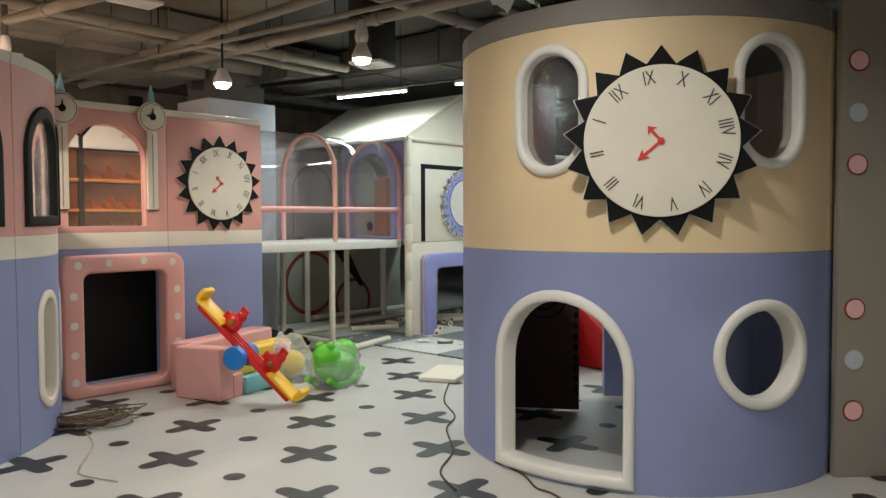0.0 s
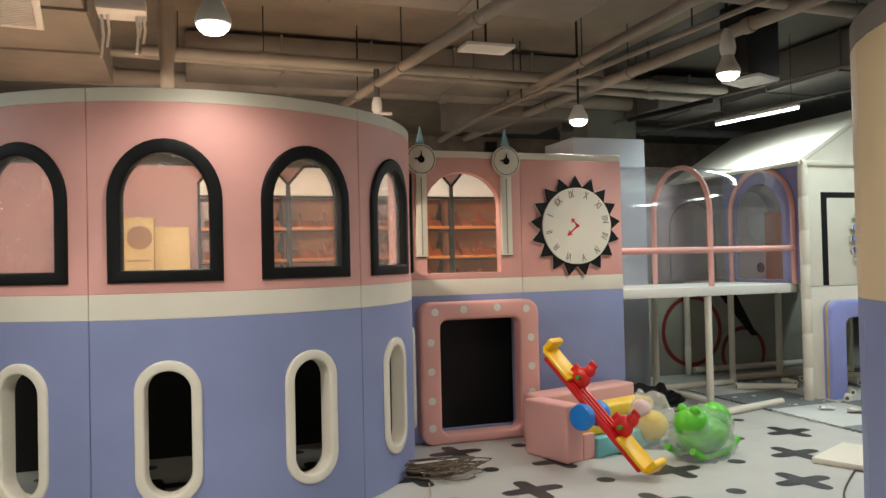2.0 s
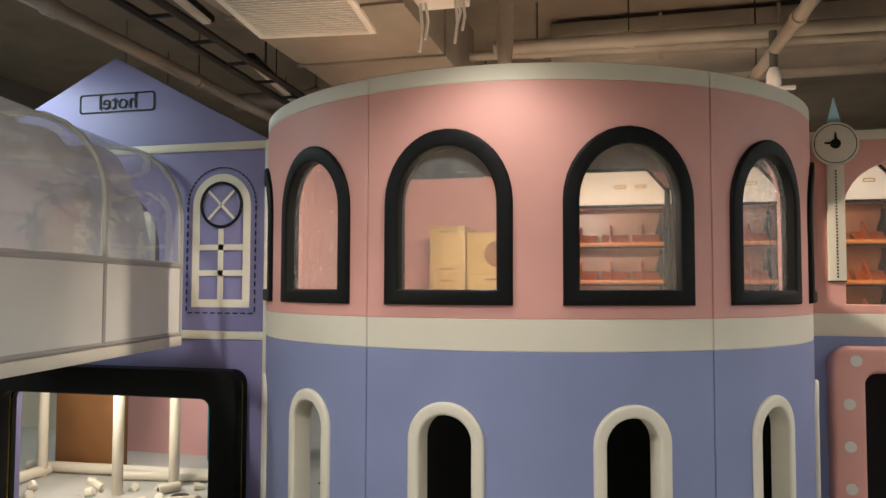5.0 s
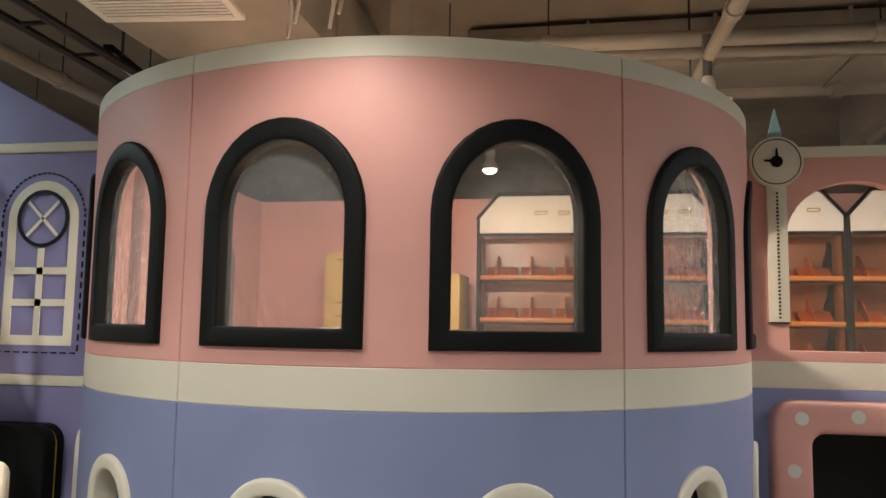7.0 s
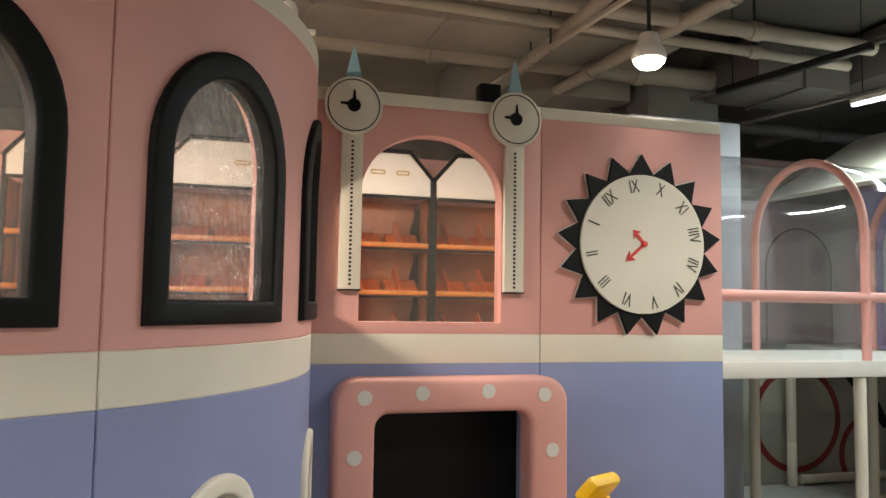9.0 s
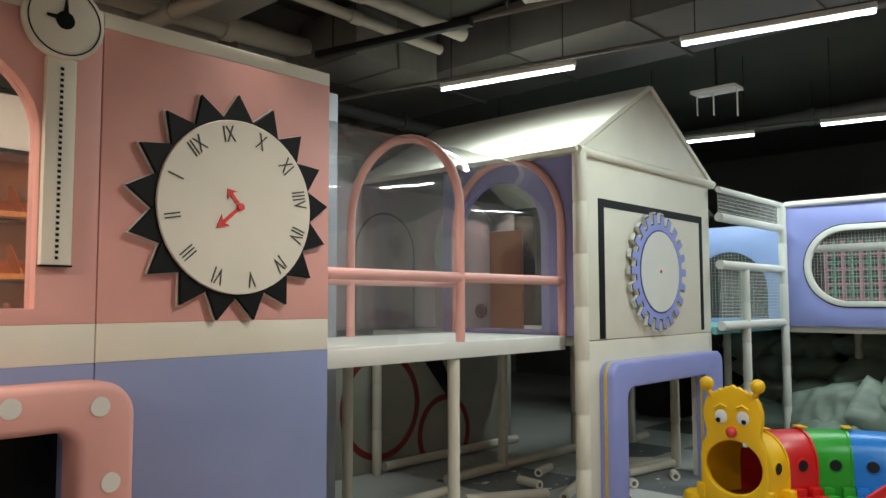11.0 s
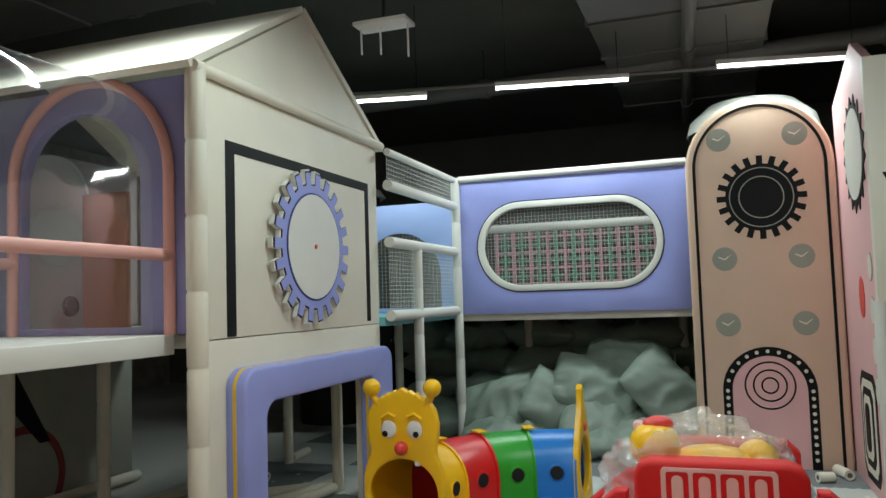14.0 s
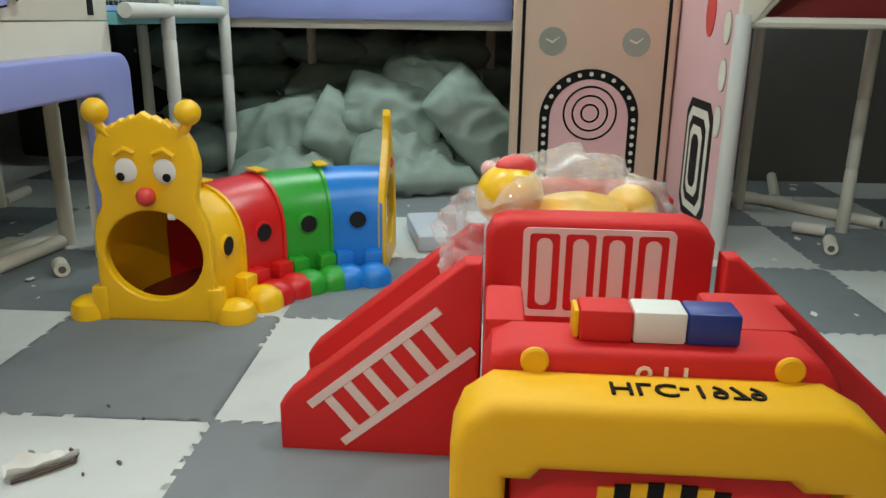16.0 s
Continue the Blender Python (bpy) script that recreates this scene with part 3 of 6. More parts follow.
first = shelf_unit(-2.1)
for k in (1, 2, 3):
    copy_thing(first, pose(-2.1 + 0.96 * k, 1.76, 0))
oven = thing("toy_cabinet", pose(-3.32, 1.45, 1.355), "yellow wooden play kitchen cabinet with drawers", "cabinet")
part("body", box(0, 0, 0, 0.345, 0.5, 0.93, 0.008), OAK, oven)
for z0, z1 in ((0.05, 0.33), (0.36, 0.44), (0.47, 0.55), (0.58, 0.9)):
    front = part("drawer_front", box(0.02, -0.012, z0, 0.325, -0.001, z1, 0.004), OAK, oven)
    part("drawer_gap", box(0.1, -0.016, z1 - 0.03, 0.24, -0.0125, z1 - 0.018), BROWN, front)
washer = thing("toy_washing_machine", pose(-2.67, 1.45, 1.355), "yellow wooden play washing machine with round brown door", "toy appliance")
part("body", box(-0.29, 0, 0, 0.135, 0.5, 0.87, 0.008), OAK, washer)
part("door_panel", box(-0.27, -0.01, 0.47, 0.115, -0.001, 0.85, 0.004), OAK, washer)
part("porthole", lathe([(0.12, 0), (0.12, 0.012), (0.1, 0.016)], 28), BROWN, washer, "round brown porthole", m=pose(0.0, -0.012, 0.66, 90))
part("drawer_slot", box(-0.12, -0.006, 0.42, 0.1, 0, 0.435), BROWN, washer)
cab = thing("toy_cabinet", pose(-2.47, 1.45, 1.355), "yellow wooden low play cabinet", "cabinet")
part("body", box(-0.06, 0, 0, 0.28, 0.5, 0.77, 0.008), OAK, cab)
part("door", box(-0.04, -0.012, 0.05, 0.26, -0.001, 0.7, 0.004), OAK, cab)
part("label_card", box(0.02, -0.018, 0.1, 0.14, -0.013, 0.32), SHELF_WHITE, cab, "white card")
# added fill lamps, hidden behind the fronts to brighten the play rooms
data = bpy.data.lights.new("fill_lamp", "AREA")
data.shape, data.size, data.size_y, data.energy, data.color = "RECTANGLE", 0.8, 0.06, ROOM_W, (1, 0.86, 0.7)
dim = data.copy()
dim.energy = ROOM_W * 0.14
for x, y, z, lamp in ((-2.2, -1.1, 2.66, data), (0.3, 0.36, 2.64, dim)):
    new("fill_lamp", lamp).matrix_basis = pose(x, y, z, 35)
    fix = thing("added_light_bar", pose(x, y, z + 0.02), "unseen white light bar added above the play room windows", "wall light", "room lights")
    part("housing", box(-0.4, -0.03, 0, 0.4, 0.03, 0.04, 0.006), METAL_WHITE, fix)
    part("bracket", box(-0.03, -0.6 if y < 0 else -0.2, 0.04, 0.03, 0.02, 0.06), METAL_WHITE, fix)
# another unseen fill lamp, added to brighten the space behind the hotel door
warm = data.copy()
warm.energy = 22
new("fill_lamp", warm).matrix_basis = pose(-5.6, -0.42, 1.2, 40)
fix = thing("added_light_bar", pose(-5.6, -0.42, 1.22), "unseen white light bar added behind the hotel front", "wall light", "room lights")
part("housing", box(-0.4, -0.03, 0, 0.4, 0.03, 0.04, 0.006), METAL_WHITE, fix)
part("bracket", box(-0.03, -0.19, 0.04, 0.03, 0.02, 0.06), METAL_WHITE, fix)


# ---- hotel front ----
hotel = thing("hotel_front", pose(0, -0.71, 0), "purple padded hotel facade with gable and painted window", "play house")
part("lower_panel", slab([[(-6.5, 0), (-3.92, 0), (-3.92, 1.335), (-6.5, 1.335)], round_rect(-5.98, 0.06, -4.17, 0.97, 0.08)], 0.1, 0.004), PURPLE, hotel)
part("lower_trim", box(-6.5, -0.012, 1.337, -3.92, 0.1, 1.395, 0.006), CREAM, hotel)
part("upper_panel", slab([[(-6.5, 1.397), (-3.92, 1.397), (-3.92, 2.665), (-6.5, 2.665)], arch(-5.75, 1.45, -4.75, 2.45)], 0.1, 0.004), PURPLE, hotel)
part("upper_trim", box(-6.5, -0.012, 2.667, -3.92, 0.1, 2.725, 0.006), CREAM, hotel)
part("gable", slab([[(-6.5, 2.727), (-3.9, 2.727), (-5.15, 3.395)]], 0.1, 0.004), PURPLE, hotel, "purple gable board")
part("corner_post", box(-3.915, -0.03, 0, -3.86, 0.1, 2.725, 0.01), CREAM, hotel)
part("sign_edge", slab([round_rect(-5.45, 2.985, -4.81, 3.13, 0.025), round_rect(-5.438, 2.997, -4.822, 3.118, 0.02)], 0.004, front=-0.005), BLACK, hotel)
part("sign_word", letters("hotel", 0.16), BLACK, hotel, "word in dark letters", m=pose(-5.12, -0.006, 3.06))
part("painted_frame", slab([arch(-4.48, 1.56, -4.03, 2.5), arch(-4.425, 1.615, -4.085, 2.445)], 0.004, front=-0.005), CREAM, hotel, "cream painted window frame")
for x0, z0, x1, z1 in ((-4.425, 1.78, -4.085, 1.82), (-4.425, 1.96, -4.085, 2.0), (-4.275, 1.615, -4.235, 2.11)):
    part("painted_bar", box(x0, -0.0085, z0, x1, -0.0045, z1), CREAM, hotel)
part("round_light", slab([oval(-4.255, 2.28, 0.165, 0.165), oval(-4.255, 2.28, 0.145, 0.145)], 0.005, front=-0.012), BLACK, hotel)
for r in (45, -45):
    part("painted_bar", box(-0.14, -0.006, -0.009, 0.14, -0.002, 0.009), CREAM, hotel, m=pose(-4.255, -0.004, 2.28, 0, r, 0))
loop = arch(-4.52, 1.52, -3.99, 2.545, 26)
loop = [Vector((x, -0.003, z)) for x, z in loop] + [Vector((loop[0][0], -0.003, loop[0][1]))]
for p, q in zip(loop, loop[1:]):
    n = max(1, round((q - p).length / 0.06))
    for i in range(n):
        part("dash", tube([p.lerp(q, (i + 0.2) / n), p.lerp(q, (i + 0.8) / n)], 0.0055, 4), BLACK, hotel)
gate = thing("door_surround", pose(0, -0.71, 0), "thick black padded door surround with a yellow stripe", "door frame")
part("front_layer", slab([round_rect(-6.15, 0, -4.035, 1.135, 0.1), round_rect(-5.93, 0.05, -4.24, 0.94, 0.07)], 0.09, 0.02, 3, front=-0.16), BLACK, gate)
part("stripe_layer", slab([round_rect(-6.14, 0, -4.045, 1.125, 0.1), round_rect(-5.945, 0.04, -4.23, 0.95, 0.07)], 0.025, 0, front=-0.07), SOFT_YELLOW, gate, "yellow stripe")
part("rear_layer", slab([round_rect(-6.15, 0, -4.035, 1.135, 0.1), round_rect(-5.93, 0.05, -4.24, 0.94, 0.07)], 0.043, 0, front=-0.045), BLACK, gate)
# clear bridge leading from the hotel
bridge = thing("clear_bridge", pose(-4.55, -0.73, 0, 0, 0, 11), "clear plastic crawl bridge with white lower panels and metal ribs", "play bridge")
part("deck", box(-1.05, -3.3, 1.29, 0.02, -0.02, 1.36, 0.01), CREAM, bridge)
for y in (-0.03, -1.12, -2.2, -3.28):
    part("rib", tube([(0, y, 1.36), (0, y, 2.2)] + [(-0.5 + 0.5 * math.cos(math.pi * i / 12), y, 2.2 + 0.5 * math.sin(math.pi * i / 12)) for i in range(1, 12)] + [(-1, y, 2.2), (-1, y, 1.36)], 0.019, 8), STEEL_GREY, bridge)
for x in (0.0, -1.0):
    part("rail", tube([(x, -0.05, 1.85), (x, -3.27, 1.85)], 0.022, 8), STEEL_GREY, bridge)
    part("lower_rail", tube([(x + 0.008, -0.05, 1.375), (x + 0.008, -3.27, 1.375)], 0.014, 8), STEEL_GREY, bridge)
    part("side_panel", box(x - 0.006, -3.27, 1.362, x + 0.006, -0.05, 1.83), MILKY if x < -0.5 else WHITE, bridge)
bm = bmesh.new()
prof = [(0.0, 1.85), (0.0, 2.2)] + [(-0.5 + 0.5 * math.cos(math.pi * i / 16), 2.2 + 0.5 * math.sin(math.pi * i / 16)) for i in range(1, 16)] + [(-1, 2.2), (-1, 1.85)]
rows = [[bm.verts.new((x, y, z)) for x, z in prof] for y in (-3.27, -0.05)]
for i in range(len(prof) - 1):
    bm.faces.new((rows[0][i], rows[0][i + 1], rows[1][i + 1], rows[1][i]))
part("canopy", bm, MILKY_CANOPY, bridge, "cloudy curved canopy with reflections put into its haze").visible_shadow = False
bm = bmesh.new()
bmesh.ops.create_grid(bm, x_segments=26, y_segments=40, size=0.5)
for v in bm.verts:
    n = noise.noise(Vector((v.co.x * 4, v.co.y * 6, 3.1)))
    v.co = (-0.07 - 0.08 * abs(n) - 0.25 * (v.co.x + 0.5) ** 2, -1.45 - v.co.y * 2.2, 1.86 + (v.co.x + 0.5) * 0.72 + 0.07 * n)
part("loose_film", bm, MILKY, bridge, "crumpled protective film")
# room behind the hotel door
solo("back_board", box(-8.9, 2.4, 0, -7.0, 2.5, 2.6), CREAM, pose(0, 0, 0), "pale cream play wall", "wall", kind="structure")
solo("back_board", box(-6.9, 1.5, 0, -5.2, 1.58, 1.3), PANEL_PINK, pose(0, 0, 0), "pale pink play wall", "wall", kind="structure")
teal = thing("teal_board", pose(-5.54, 1.3, 0), "teal play board with white stars", "play board")
part("board", box(0, 0, 0, 0.9, 0.08, 1.3, 0.004), TEAL, teal)
for x, z in ((0.14, 0.72), (0.1, 0.3)):
    part("star_print", slab([[(x + k * math.cos(a), z + k * math.sin(a)) for i in range(4) for k, a in ((0.06, math.pi / 2 * i), (0.015, math.pi / 2 * (i + 0.5)))]], 0.003, front=-0.004), WHITE, teal)
solo("brown_board", box(-6.72, 0.62, 0, -5.98, 0.67, 1.3, 0.004), BROWN, pose(0, 0, 0), "brown board standing behind the hotel door", "board")
for x, y in ((-5.58, 0.0), (-5.27, 0.33), (-6.62, 0.35)):
    p = thing("padded_post", pose(x, y, 0), "cream foam padded steel post", "post", "padded posts")
    part("padding", lathe([(0.04, 0), (0.045, 0.01), (0.045, 1.25), (0.04, 1.26)], 14), CREAM, p)


for a, b in (((-6.9, 0.5, 0.052), (-4.7, 0.62, 0.052)), ((-6.62, -0.4, 0.052), (-6.62, 0.42, 0.052))):
    solo("padded_floor_rail", tube([a, b], 0.05, 10), CREAM, pose(0, 0, 0), "cream foam padded floor rail behind the hotel door", "rail", "padded floor rails")
rng = random.Random(5)
for i in range(16):
    x, y = rng.uniform(-6.4, -4.6), rng.uniform(-0.35, 0.4)
    bm = lathe([(0.02, 0.0), (0.036, 0.004), (0.04, rng.uniform(0.03, 0.07)), (0.03, 0.08)], 9)
    for v in bm.verts:
        v.co *= 1 + 0.25 * noise.noise(v.co * 20 + Vector((i, 0, 0)))
    solo("foam_offcut", bm, CREAM, pose(x, y, 0.03, rng.uniform(60, 110), 0, rng.uniform(0, 360)), "small torn cream foam offcut on the floor", "scrap", "foam offcuts")


# ---- clear tunnel between play wall and house ----
tunnel = thing("clear_tunnel", pose(0, 0, 0), "clear plastic barrel tunnel with pink padded ribs", "play tunnel")
TY0, TY1, TZ = 0.375, 1.46, 1.36
part("deck", box(2.05, TY0 - 0.03, 1.255, 4.55, TY1 + 0.05, TZ, 0.008), WHITE, tunnel, "white padded deck beam")
def rib_path(x, r=0.0):
    ym, h = (TY0 + TY1) / 2, (TY1 - TY0) / 2 - r
    return [(x, TY0 + r, TZ)] + [(x, ym - h * math.cos(math.pi * i / 18), 2.22 + h * math.sin(math.pi * i / 18)) for i in range(19)] + [(x, TY1 - r, TZ)]
for x in (3.38, 4.55):
    part("rib", tube(rib_path(x), 0.031, 10), PINK, tunnel, "pink padded rib")
for y in (TY0, TY1):
    part("rail", tube([(2.06, y, 1.775), (4.55, y, 1.775)], 0.034, 10), PINK, tunnel)
bm = bmesh.new()
prof = rib_path(0, 0.0)
rows = [[bm.verts.new((x, y, z)) for _, y, z in prof] for x in steps(2.06, 4.55, 6)]
for q, s in zip(rows, rows[1:]):
    for i in range(len(prof) - 1):
        bm.faces.new((q[i], q[i + 1], s[i + 1], s[i]))
part("canopy", bm, CLEAR, tunnel, "clear bent sheet").visible_shadow = False
for x, y in ((3.34, 0.4), (3.34, 1.44), (4.5, 1.44)):
    part("leg", lathe([(0.036, 0), (0.04, 0.01), (0.04, 1.25)], 12), CREAM, tunnel, m=pose(x, y, 0))
part("base_rail", tube([(2.1, 1.44, 0.06), (4.5, 1.44, 0.06)], 0.04, 10), CREAM, tunnel)
part("base_rail", tube([(3.34, 0.4, 0.06), (3.34, 1.44, 0.06)], 0.04, 10), CREAM, tunnel)
mural = thing("mural_board", pose(3.4, 2.6, 0), "grey board painted with dark red circles under the tunnel", "play board")
part("board", box(0, 0, 0, 3.4, 0.05, 1.3, 0.004), CLOCK_GREY, mural)
for cx, cz, r in ((1.35, 0.62, 0.52), (2.25, 0.25, 0.4)):
    part("painted_ring", slab([oval(cx, cz, r, r), oval(cx, cz, r - 0.06, r - 0.06)], 0.004, front=-0.005), RED_DARK, mural)
part("painted_wedge", slab([[(1.7, 1.28), (2.05, 1.28), (2.5, 0.5), (2.4, 0.5)]], 0.004, front=-0.012), BLACK, mural)
upper_mural = thing("upper_mural", pose(2.6, 2.62, 0), "mauve grey board with a faint painted arch behind the clear tunnel", "play board")
part("board", box(0.8, 0, 1.36, 4.3, 0.08, 2.75, 0.004), MAUVE, upper_mural)
part("painted_arch", slab([arch(1.82, 1.37, 2.62, 2.5), arch(1.835, 1.37, 2.605, 2.485)], 0.004, front=-0.005), HALL_WALL, upper_mural, "thin dark arch line")


# ---- gear house ----
house = thing("gear_house", pose(0, 0.2, 0), "cream padded play house with pitched roof and gear clock", "play house")
HX0, HX1 = 4.6, 6.84
def padded_post(parent, x, y, z0, z1, r=0.055, mat=CREAM):
    prof = [(r * 0.7, z0)]
    n = max(1, round((z1 - z0) / 0.42))
    for i in range(n):
        a, b = z0 + (z1 - z0) * i / n, z0 + (z1 - z0) * (i + 1) / n
        prof += [(r * 0.9, a + 0.004), (r, a + 0.015), (r, b - 0.015), (r * 0.9, b - 0.004)]
    prof.append((r * 0.7, z1))
    return part("padded_post", lathe(prof, 14), mat, parent, m=pose(x, y, 0))
padded_post(house, 4.545, 0.0, 0, 2.76)
part("lower_panel", slab([[(HX0, 0), (4.96, 0), (4.96, 0.97), (6.5, 0.97), (6.5, 0), (HX1, 0), (HX1, 1.318), (HX0, 1.318)]], 0.06, 0.006), CREAM, house)
part("upper_panel", slab([[(HX0, 1.324), (HX1, 1.324), (HX1, 2.74), (HX0, 2.74)]], 0.06, 0.006), CREAM, house)
for x0, z0, x1, z1 in ((4.80, 1.33, 4.885, 2.42), (6.61, 1.35, 6.67, 2.42), (4.885, 2.355, 6.61, 2.42)):
    part("black_line", box(x0, -0.004, z0, x1, 0, z1), BLACK, house)
part("gable", slab([[(4.55, 2.76), (6.88, 2.76), (5.68, 3.43)]], 0.06, 0.006), CREAM, house)
part("eave_rail", tube([(4.5, -0.02, 2.755), (6.9, -0.02, 2.755)], 0.035, 10), CREAM, house)
for (xa, za), (xb, zb) in (((4.48, 2.74), (5.68, 3.45)), ((5.68, 3.45), (6.94, 2.72))):
    n = Vector((-(zb - za), 0, xb - xa)).normalized() * 0.04
    bm = bmesh.new()
    q = [bm.verts.new((x, y, z)) for x, z in ((xa, za), (xb, zb), (xb + n.x, zb + n.z), (xa + n.x, za + n.z)) for y in (-0.02, 2.5)]
    for f in ((0, 1, 3, 2), (2, 3, 5, 4), (4, 5, 7, 6), (6, 7, 1, 0), (0, 2, 4, 6), (1, 7, 5, 3)):
        bm.faces.new([q[i] for i in f])
    bmesh.ops.recalc_face_normals(bm, faces=bm.faces)
    part("roof", bm, CREAM, house, "cream padded roof slope")
part("side_panel", slab([[(-1.42, 1.36), (-0.02, 1.36), (-0.02, 2.74), (-1.42, 2.74)], arch(-1.22, 1.4, -0.38, 2.6)], 0.06, 0.004), PURPLE, house, "purple side panel with arched opening", m=pose(HX0 - 0.03, 0, 0, 0, 0, -90))
part("deck", box(HX0 + 0.04, 0.07, 1.28, HX1 - 0.02, 2.4, 1.35), CREAM, house)
part("inner_board", slab([arch(0, 1.36, 0.75, 2.6)], 0.03, 0.004), SILVER_BOARD, house, "silver grey arched board inside", m=pose(5.35, 2.25, 0, 0, 0, -90))
part("porthole", lathe([(0.07, 0), (0.07, 0.012), (0.045, 0.014), (0.04, 0.004), (0.0, 0.004)], 20), BLACK, house, "small dark porthole", m=pose(5.345, 1.63, 1.53, 0, -90, 0))
part("orange_board", box(5.3, 1.12, 1.36, 5.34, 1.49, 2.28, 0.004), RUST, house, "rust orange board")
gear = thing("gear_clock", pose(5.7, 0.19, 1.87), "cream dial in a cut lilac gear on the house front", "wall ornament")
def gear_loop(r0, r1, n):
    pts = []
    for i in range(n):
        for f, r in ((-0.28, r0), (-0.22, r1), (0.22, r1), (0.28, r0)):
            a = 2 * math.pi * (i + f) / n
            pts.append((r * math.cos(a), r * math.sin(a)))
    return pts
part("gear_backing", slab([gear_loop(0.425, 0.51, 22)], 0.03, 0.003, 1, front=-0.04), WHITE, gear)
part("gear_outline", slab([gear_loop(0.415, 0.498, 22)], 0.003, front=-0.0435), BLACK, gear)
part("gear_plate", slab([gear_loop(0.405, 0.488, 22)], 0.003, front=-0.047), LILAC, gear, "lilac toothed plate")
part("dial_edge", slab([oval(0, 0, 0.355, 0.355, 48)], 0.003, front=-0.0505), NAVY, gear)
part("dial", slab([oval(0, 0, 0.343, 0.343, 48)], 0.003, front=-0.054), WHITE, gear)
part("dial_pin", slab([oval(0, 0, 0.015, 0.015, 12)], 0.006, front=-0.06), CLOCK_RED, gear)
portal = thing("door_surround", pose(0, 0.2, 0), "thick lilac padded door surround with a yellow stripe", "door frame")
def corner(cx, cz, r, a0, a1):
    return [(cx + r * math.cos(radians(a)), cz + r * math.sin(radians(a))) for a in range(a0, a1 + 1, 10)]
outer = [(6.79, 0)] + corner(6.67, 1.035, 0.12, 0, 90) + corner(4.9, 1.035, 0.12, 90, 180) + [(4.78, 0)]
inner = [(6.46, 0)] + corner(6.36, 0.85, 0.1, 0, 90) + corner(5.1, 0.85, 0.1, 90, 180) + [(5.0, 0)]
dl = [outer + inner[::-1]]
part("front_layer", slab(dl, 0.06, 0.02, 3, front=-0.125), LILAC, portal)
part("stripe_layer", slab(dl, 0.022, 0, front=-0.064), SOFT_YELLOW, portal, "yellow stripe layer")
part("rear_layer", slab(dl, 0.038, 0, front=-0.041), LILAC, portal)
for x, y in ((5.5, 1.5), (6.75, 1.5), (4.6, 2.3), (6.75, 0.35)):
    padded_post(house, x, y, 0, 1.27, 0.045)
for y in (1.5, 2.3):
    part("floor_rail", tube([(4.7, y, 0.06), (6.75, y, 0.06)], 0.045, 10), CREAM, house)


# ---- net bay and lilac oval panel ----
bay = thing("net_bay", pose(0, 0, 0), "white padded frame bay with netting and pale blue arch board", "play frame")
for x, y in ((7.5, 0.12), (8.57, 0.1)):
    padded_post(bay, x, y, 0, 2.0 if x < 8 else 2.72, 0.045, WHITE)
for z in (1.38, 1.97, 2.43, 2.7):
    part("rail", tube([(6.86, 0.11, z), (8.55, 0.11, z)], 0.045 if z < 2.5 else 0.03, 10), WHITE, bay)
part("deck", box(6.86, 0.16, 1.3, 10.6, 1.6, 1.37), TURQ, bay)
part("arch_board", slab([[(-2.3, 1.38), (-0.06, 1.38), (-0.06, 2.5), (-2.3, 2.5)], arch(-1.2, 1.42, -0.3, 2.2)], 0.04, 0.003), SKY_BOARD, bay, "pale blue board with arched opening", m=pose(8.62, 0, 0, 0, 0, -90))


def net(name, x0, z0, x1, z1, step, m, parent, mat=NET, r=0.0022):
    bm = bmesh.new()
    for x in steps(x0, x1, round((x1 - x0) / step)):
        tube([(x, 0, z0), (x, 0, z1)], r, 4, bm)
    for z in steps(z0, z1, round((z1 - z0) / step)):
        tube([(x0, 0, z), (x1, 0, z)], r, 4, bm)
    return part(name, bm, mat, parent, "fine rope net", m=m)


net("net", 6.9, 1.42, 8.5, 1.93, 0.035, pose(0, 0.13, 0), bay)
net("net", 6.9, 2.46, 8.5, 2.68, 0.035, pose(0, 0.13, 0), bay)
net("net", -1.2, 1.42, -0.3, 2.2, 0.04, pose(8.63, 0, 0, 0, 0, -90), bay)
oval_panel = thing("oval_panel", pose(8.58, 0.06, 0, 0, 0, -90), "lilac padded panel with a netted oval window", "play panel")
ov = round_rect(0.21, 1.585, 1.94, 2.405, 0.405, 12)
part("board", slab([[(0, 1.34), (2.2, 1.34), (2.2, 2.68), (0, 2.68)], ov], 0.06, 0.006), LILAC, oval_panel)
part("oval_rim", slab([round_rect(0.18, 1.555, 1.97, 2.435, 0.435, 12), round_rect(0.24, 1.615, 1.91, 2.375, 0.375, 12)], 0.066, 0.006, 2, front=-0.01), WHITE, oval_panel, "white padded rim")
part("rim_line", slab([round_rect(0.17, 1.545, 1.98, 2.445, 0.445, 12), round_rect(0.179, 1.554, 1.971, 2.436, 0.436, 12)], 0.003, front=-0.003), BLACK, oval_panel, "thin dark outline")
part("top_rail", tube([(0, -0.005, 2.7), (2.2, -0.005, 2.7)], 0.035, 10), WHITE, oval_panel)
part("deck", box(-0.04, 0.08, 1.27, 2.2, 1.9, 1.335), CREAM, oval_panel)
net("net", 0.24, 1.6, 1.92, 2.39, 0.035, pose(0, 0.03, 0), oval_panel)
part("inner_rail", tube([(0.1, 0.5, 2.22), (2.1, 0.5, 2.22)], 0.045, 10), WHITE, oval_panel)
plaid = thing("plaid_mats", pose(9.9, 0.06, 1.36, 0, 0, -90), "rose and green woven play net behind the oval window", "net wall")
part("backing", box(0, 0.08, 0, 2.3, 0.12, 1.0), HALL_WALL, plaid)
